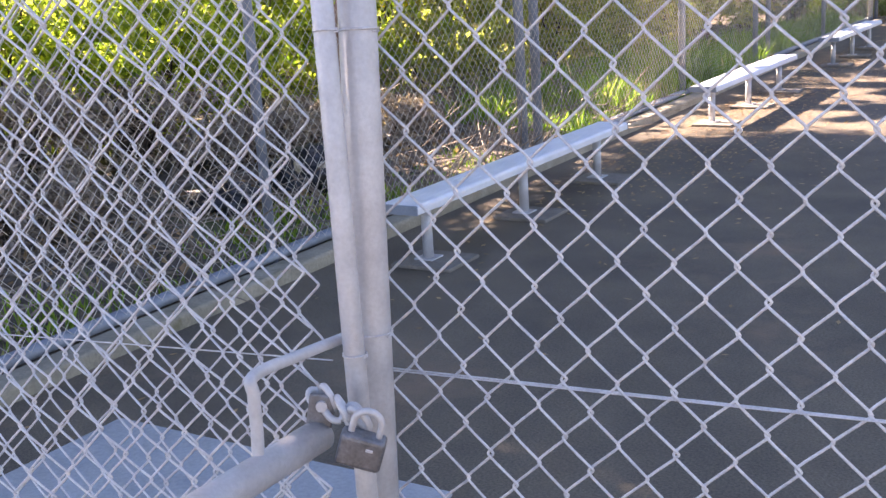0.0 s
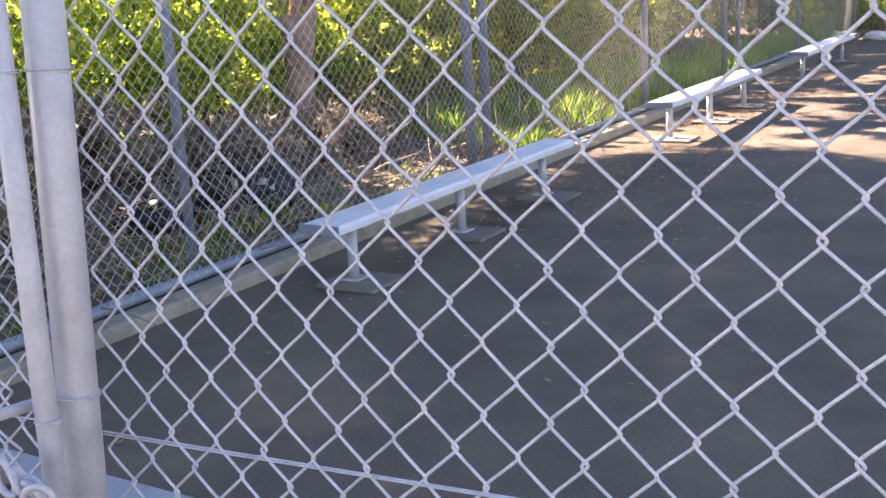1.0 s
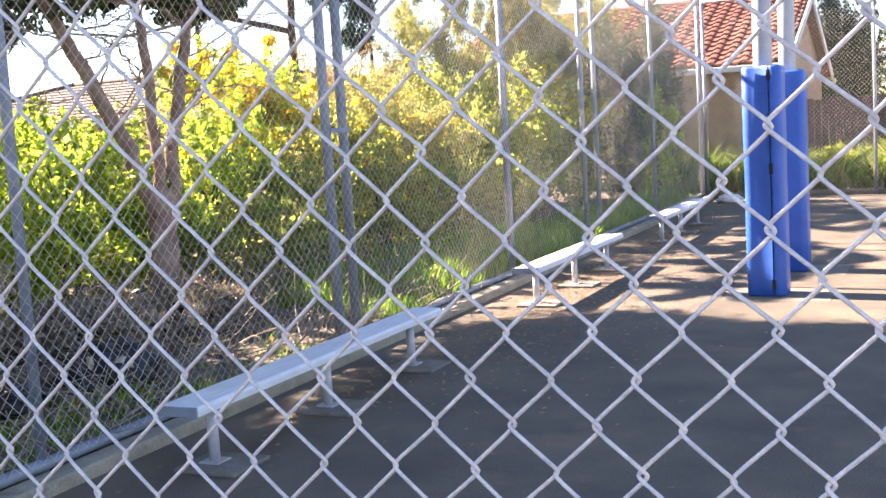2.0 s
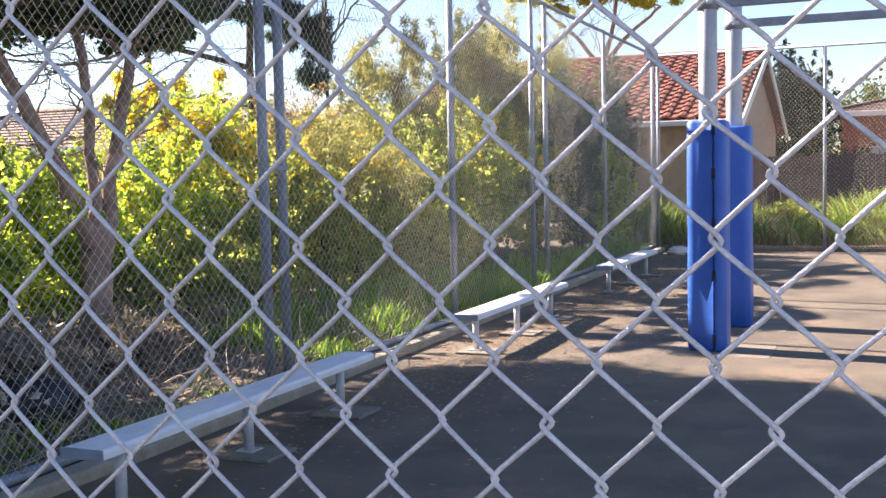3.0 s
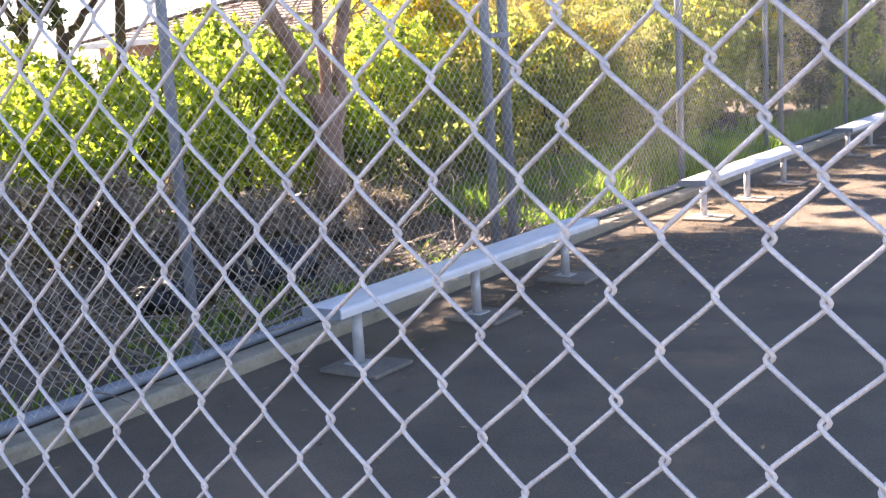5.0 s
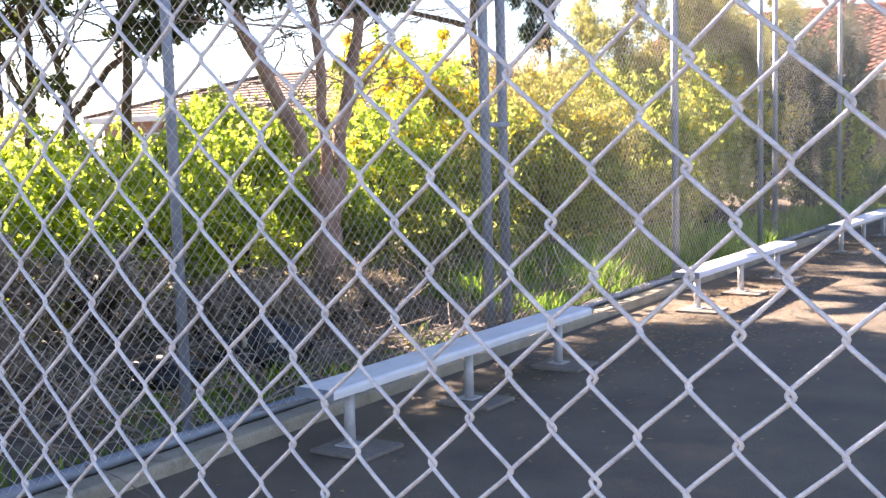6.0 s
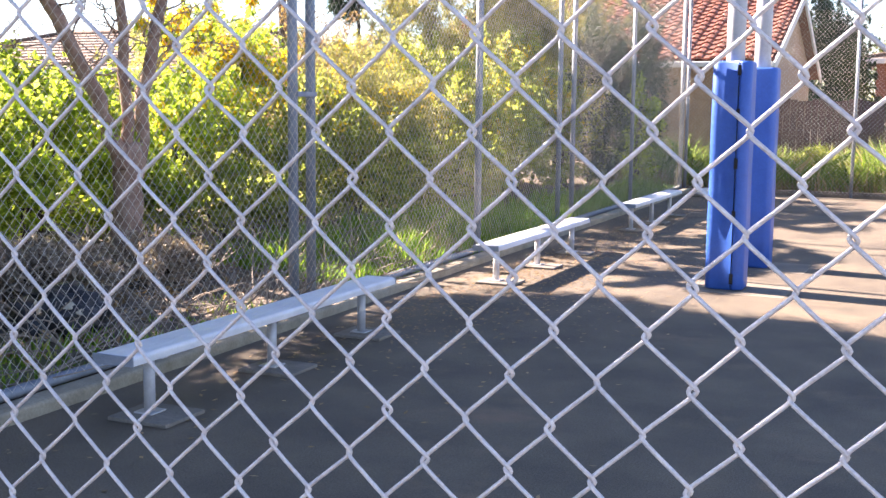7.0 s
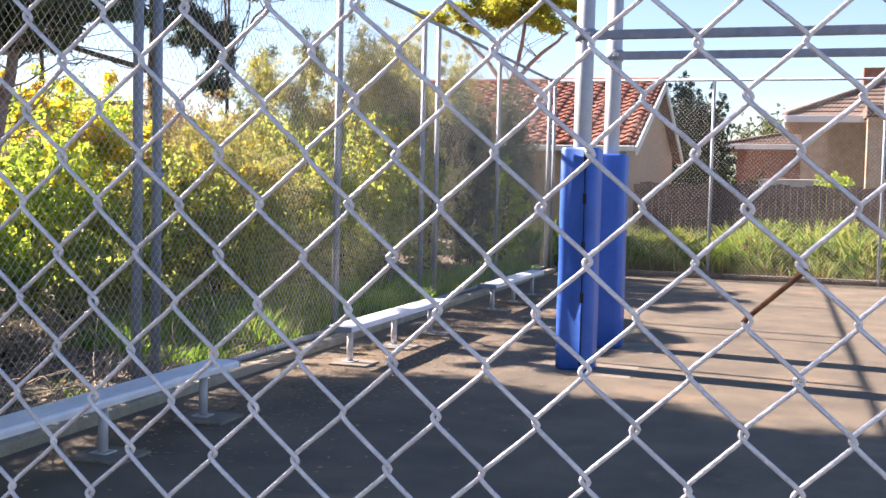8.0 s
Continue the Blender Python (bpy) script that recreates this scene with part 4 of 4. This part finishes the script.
def lump(name, at, size, material, label, category, seed, rough=0.25):
    bm = bmesh.new()
    bmesh.ops.create_icosphere(bm, subdivisions=4, radius=1.0)
    for q in bm.verts:
        k = 1 + rough * noise.noise(q.co * 2.3 + Vector((seed, 0, 0))) + 0.5 * rough * noise.noise(q.co * 6 + Vector((seed, 3, 0)))
        q.co = Vector((q.co.x * size[0] * k, q.co.y * size[1] * k, max(q.co.z * size[2] * k, -size[2] * 0.55) + size[2] * 0.55))
    return tagged(part(name, bm, material, smooth=True, at=at), label, category)


lump("plastic_bag", pose(-3.5, 18.4, 0.0), (0.21, 0.15, 0.09), BAG_WHITE, "crumpled dirty white plastic bag by the fence corner", "bag", 3)
lump("rubbish_bag", pose(-4.75, 4.3, 0.1), (0.3, 0.28, 0.17), BAG_BLACK, "torn black rubbish bag on the soil", "bag", 7, 0.4)
lump("rubbish_bag", pose(-4.9, 3.6, 0.12, 0, 0, 40), (0.22, 0.3, 0.1), BAG_BLACK, "torn black rubbish bag on the soil", "bag", 9, 0.5)
for k, (x, y, z, s) in enumerate(((-4.55, 4.2, 0.26, 0.07), (-4.6, 4.45, 0.22, 0.06), (-4.62, 3.98, 0.3, 0.05), (-5.0, 2.6, 0.12, 0.05))):
    lump("paper_scrap", pose(x, y, z, 40 * k, 20, 70 * k), (s, s * 0.7, s * 0.35), PAPER, "crumpled stained paper scrap", "litter", 20 + k, 0.6)


# ---- houses beyond ----
def pane(parent, at, w, h):
    win = part("window", block((w, 0.06, h), (0, 0, 0), 0.01), WHITE, parent, "white framed window", at=at)
    part("glass", block((w - 0.12, 0.02, h - 0.12), (0, -0.03, 0)), GLASS, win, "dark window pane")
    return win


def gable_house(at, length, depth, eave, ridge, wall, roof_mat, label, overhang=0.45, tiles=False, windows=()):
    """Ridge along local x from 0 to length; the front faces -y."""
    house = thing("house", at, label, "house")
    L, D = length, depth
    v = [(0, 0, -0.3), (L, 0, -0.3), (L, D, -0.3), (0, D, -0.3), (0, 0, eave), (L, 0, eave), (L, D, eave), (0, D, eave), (0, D / 2, ridge - 0.1), (L, D / 2, ridge - 0.1)]
    f = [[0, 1, 5, 4], [2, 3, 7, 6], [1, 2, 6, 9, 5], [3, 0, 4, 8, 7], [4, 5, 9, 8], [6, 7, 8, 9], [3, 2, 1, 0]]
    link("wall", v, f, wall, house)
    slope = math.atan2(ridge - eave, D / 2)
    run = (D / 2 + overhang) / math.cos(slope)
    for sgn in (1, -1):
        m = Matrix.Translation((L / 2, D / 2, ridge)) @ Matrix.Rotation(0 if sgn == 1 else math.pi, 4, "Z") @ Matrix.Rotation(slope, 4, "X")
        part("roof", block((L + 2 * 0.25, run, 0.08), (0, -run / 2, -0.04)), roof_mat, house, at=m)
    for x in (-0.27, L + 0.27):
        for sgn in (1, -1):
            m = Matrix.Translation((x, D / 2, ridge)) @ Matrix.Rotation(0 if sgn == 1 else math.pi, 4, "Z") @ Matrix.Rotation(slope, 4, "X")
            part("bargeboard", block((0.04, run, 0.2), (0, -run / 2, -0.08)), WHITE, house, "pale painted bargeboard", at=m)
    zg = eave - overhang * math.tan(slope)
    part("gutter", block((L + 0.5, 0.12, 0.12), (L / 2, -overhang - 0.04, zg - 0.02), 0.02), WHITE, house, "pale metal gutter")
    v, fr = sweep([(-0.25, D / 2, ridge + 0.03), (L + 0.25, D / 2, ridge + 0.03)], 0.11, 10)
    link("ridge_cap", v, fr, roof_mat, house, smooth=False)
    for x, z, w, h in windows:
        pane(house, pose(x, -0.02, z), w, h)
    return house, slope, run


red_house, slope, run = gable_house(pose(-11.3, 23.3, 0, 0, 0, 0), 8.0, 9.0, 2.62, 4.3, CREAM, TILE,
                                    "cream brick house with a terracotta tile gable roof", windows=((3.1, 1.4, 1.6, 1.1),))


def hip_house(at, L, D, eave, ridge, wall, roof_mat, label, over=0.5, courses=12, recess=None):
    """A hipped roof laid in stepped courses over plain walls; the front faces -y. recess: x from, x to, depth of a set-back bay."""
    house = thing("house", at, label, "house")
    if recess:
        x0, x1, d = recess
        part("wall", block((x0, D, eave + 0.3), (x0 / 2, D / 2, eave / 2 - 0.15)), wall, house)
        part("wall", block((x1 - x0, D - d, eave + 0.3), ((x0 + x1) / 2, D / 2 + d / 2, eave / 2 - 0.15)), wall, house)
        part("wall", block((L - x1, D, eave + 0.3), ((L + x1) / 2, D / 2, eave / 2 - 0.15)), wall, house)
    else:
        part("wall", block((L, D, eave + 0.3), (L / 2, D / 2, eave / 2 - 0.15)), wall, house)
    half = D / 2 + over
    for k in range(courses):
        # each course is a low rectangular ring-shaped step, overlapping the one below
        i0, i1 = half * k / courses, half * (k + 1) / courses + 0.03
        z0, z1 = (eave + (ridge - eave) * q / courses for q in (k, k + 1))
        lo = [(-over + i0, -over + i0, z0), (L + over - i0, -over + i0, z0), (L + over - i0, D + over - i0, z0), (-over + i0, D + over - i0, z0)]
        mid = [(x, y, z + 0.05) for x, y, z in lo]
        j = min(i1, half - 0.02)
        hi = [(-over + j, -over + j, z1 + 0.02), (L + over - j, -over + j, z1 + 0.02), (L + over - j, D + over - j, z1 + 0.02), (-over + j, D + over - j, z1 + 0.02)]
        f = [[q, (q + 1) % 4, 4 + (q + 1) % 4, 4 + q] for q in range(4)] + [[4 + q, 4 + (q + 1) % 4, 8 + (q + 1) % 4, 8 + q] for q in range(4)] + [[3, 2, 1, 0], [8, 9, 10, 11]]
        link("roof_course", lo + mid + hi, f, roof_mat, house)
    for x0, x1 in ((-over, half - over), (L + over, L - half + over)):
        for y0 in (-over, D + over):
            v, f = sweep([(x0, y0, eave + 0.06), (x1, D / 2, ridge + 0.06)], 0.09, 8)
            link("hip_cap", v, f, roof_mat, house, smooth=True)
    v, f = sweep([(half - over, D / 2, ridge + 0.07), (L - half + over, D / 2, ridge + 0.07)], 0.1, 8)
    link("ridge_cap", v, f, roof_mat, house, smooth=True)
    part("fascia", block((L + 2 * over, 0.05, 0.2), (L / 2, -over - 0.027, eave - 0.06), 0.01), WHITE, house, "pale painted fascia and gutter")
    part("fascia", block((0.05, D + 2 * over, 0.2), (-over - 0.027, D / 2, eave - 0.06), 0.01), WHITE, house, "pale painted fascia and gutter")
    return house


brown_house = hip_house(pose(-33.3, 26.3, 0), 17, 8.6, 2.5, 3.95, PINK_BRICK, BROWN_TILE, "pinkish brown brick house with a weathered hipped tile roof")
for x in (3.0, 8.5, 13.0):
    pane(brown_house, pose(x, -0.02, 1.4), 1.6, 1.1)
tan_house = hip_house(pose(0.3, 33.4, 0), 12.0, 8.6, 3.8, 5.85, TAN_BRICK, BROWN_TILE, "tan brick house with a brown hipped roof and porch", 0.45, 14, (0.75, 4.6, 1.6))
pane(tan_house, pose(2.7, 1.58, 2.6), 1.4, 1.2)
part("chimney", block((0.8, 0.6, 1.1), (2.15, 2.6, 4.95), 0.02), RED_BRICK, tan_house, "brown brick chimney")
part("porch_pillar", block((0.42, 0.36, 3.3), (1.92, -1.6, 2.05), 0.02), TAN_BRICK, tan_house, "tan brick porch pillar")
part("porch_roof", block((2.6, 2.4, 0.32), (2.95, -1.0, 3.86), 0.03), BROWN_TILE, tan_house, "dark brown porch roof")
part("balustrade", block((2.4, 0.16, 0.7), (3.9, -1.6, 1.9), 0.02), TAN_BRICK, tan_house, "low brick balustrade")
hip_house(pose(-2.2, 46.0, 0), 7.0, 7.0, 3.5, 4.4, RED_BRICK, BROWN_TILE, "distant red brick house with a low brown roof")
tagged(part("garden_wall", block((1.7, 0.25, 2.0), (0.1, 30.4, 0.95), 0.02), PINK_RENDER), "pale pink rendered garden wall", "wall", kind="structure")
for x, y, h, sp, seed in ((-4.6, 56, 5.4, 2.2, 101), (-1.0, 60, 5.9, 2.4, 102), (3.5, 62, 5.6, 2.6, 103)):
    shrub(x, y, h, sp, LEAF_DARK, 7000, 0.2, 0.11, "distant rounded dark green tree", seed, "far_tree", 0.3, 16)

paling = thing("paling_fence", pose(-4.6, 24.6, 0), "dark brown paling fence behind the tall grass", "fence")
m = None
for k in range(120):
    if m is None:
        first_pale = part("paling", block((0.142, 0.02, 1.75), (0, 0, 0.85)), DARK_FENCE, paling)
        m = first_pale.data
    else:
        ob = new("paling", m)
        ob.parent = paling
        ob.matrix_basis = pose(0.15 * k, 0.004 * math.sin(k * 2.1), 0.03 * math.sin(k * 1.3))

# roof tiles of the red-roofed house, on its sunny front slope
tile_w, tile_l = 0.34, 0.34
cols, rows = int(8.5 / tile_w), int(run / tile_l)
prof = [(0.0, 0.0), (0.06, 0.0), (0.1, 0.035), (0.17, 0.055), (0.24, 0.035), (0.28, 0.0), (0.34, 0.0)]
tv = [(x, 0.0, z + 0.02) for x, z in prof] + [(x, -tile_l - 0.03, z + 0.065) for x, z in prof] + [(x, -tile_l - 0.03, z + 0.015) for x, z in prof]
k = len(prof)
tf = [[i, i + 1, k + i + 1, k + i][::-1] for i in range(k - 1)] + [[k + i, k + i + 1, 2 * k + i + 1, 2 * k + i][::-1] for i in range(k - 1)]
tile_mesh = bpy.data.meshes.new("tile")
tile_mesh.from_pydata(tv, [], tf)
tile_mesh.materials.append(TILE)
front_slope = Matrix.Translation((0, 4.5, 4.3)) @ Matrix.Rotation(slope, 4, "X")
rest = []
for r in range(rows):
    for c in range(cols):
        spot = front_slope @ Matrix.Translation((8.2 - (c + 1) * tile_w, -r * tile_l, 0.004))
        if c < 18:
            ob = new("roof_tile", tile_mesh)
            ob.parent = red_house
            ob.matrix_basis = spot
        else:
            rest.append(([tuple(spot @ Vector(q)) for q in tv], tf))
v, f = join(rest)
tagged(link("roof_tiles", v, f, TILE, red_house), kind="stuff")
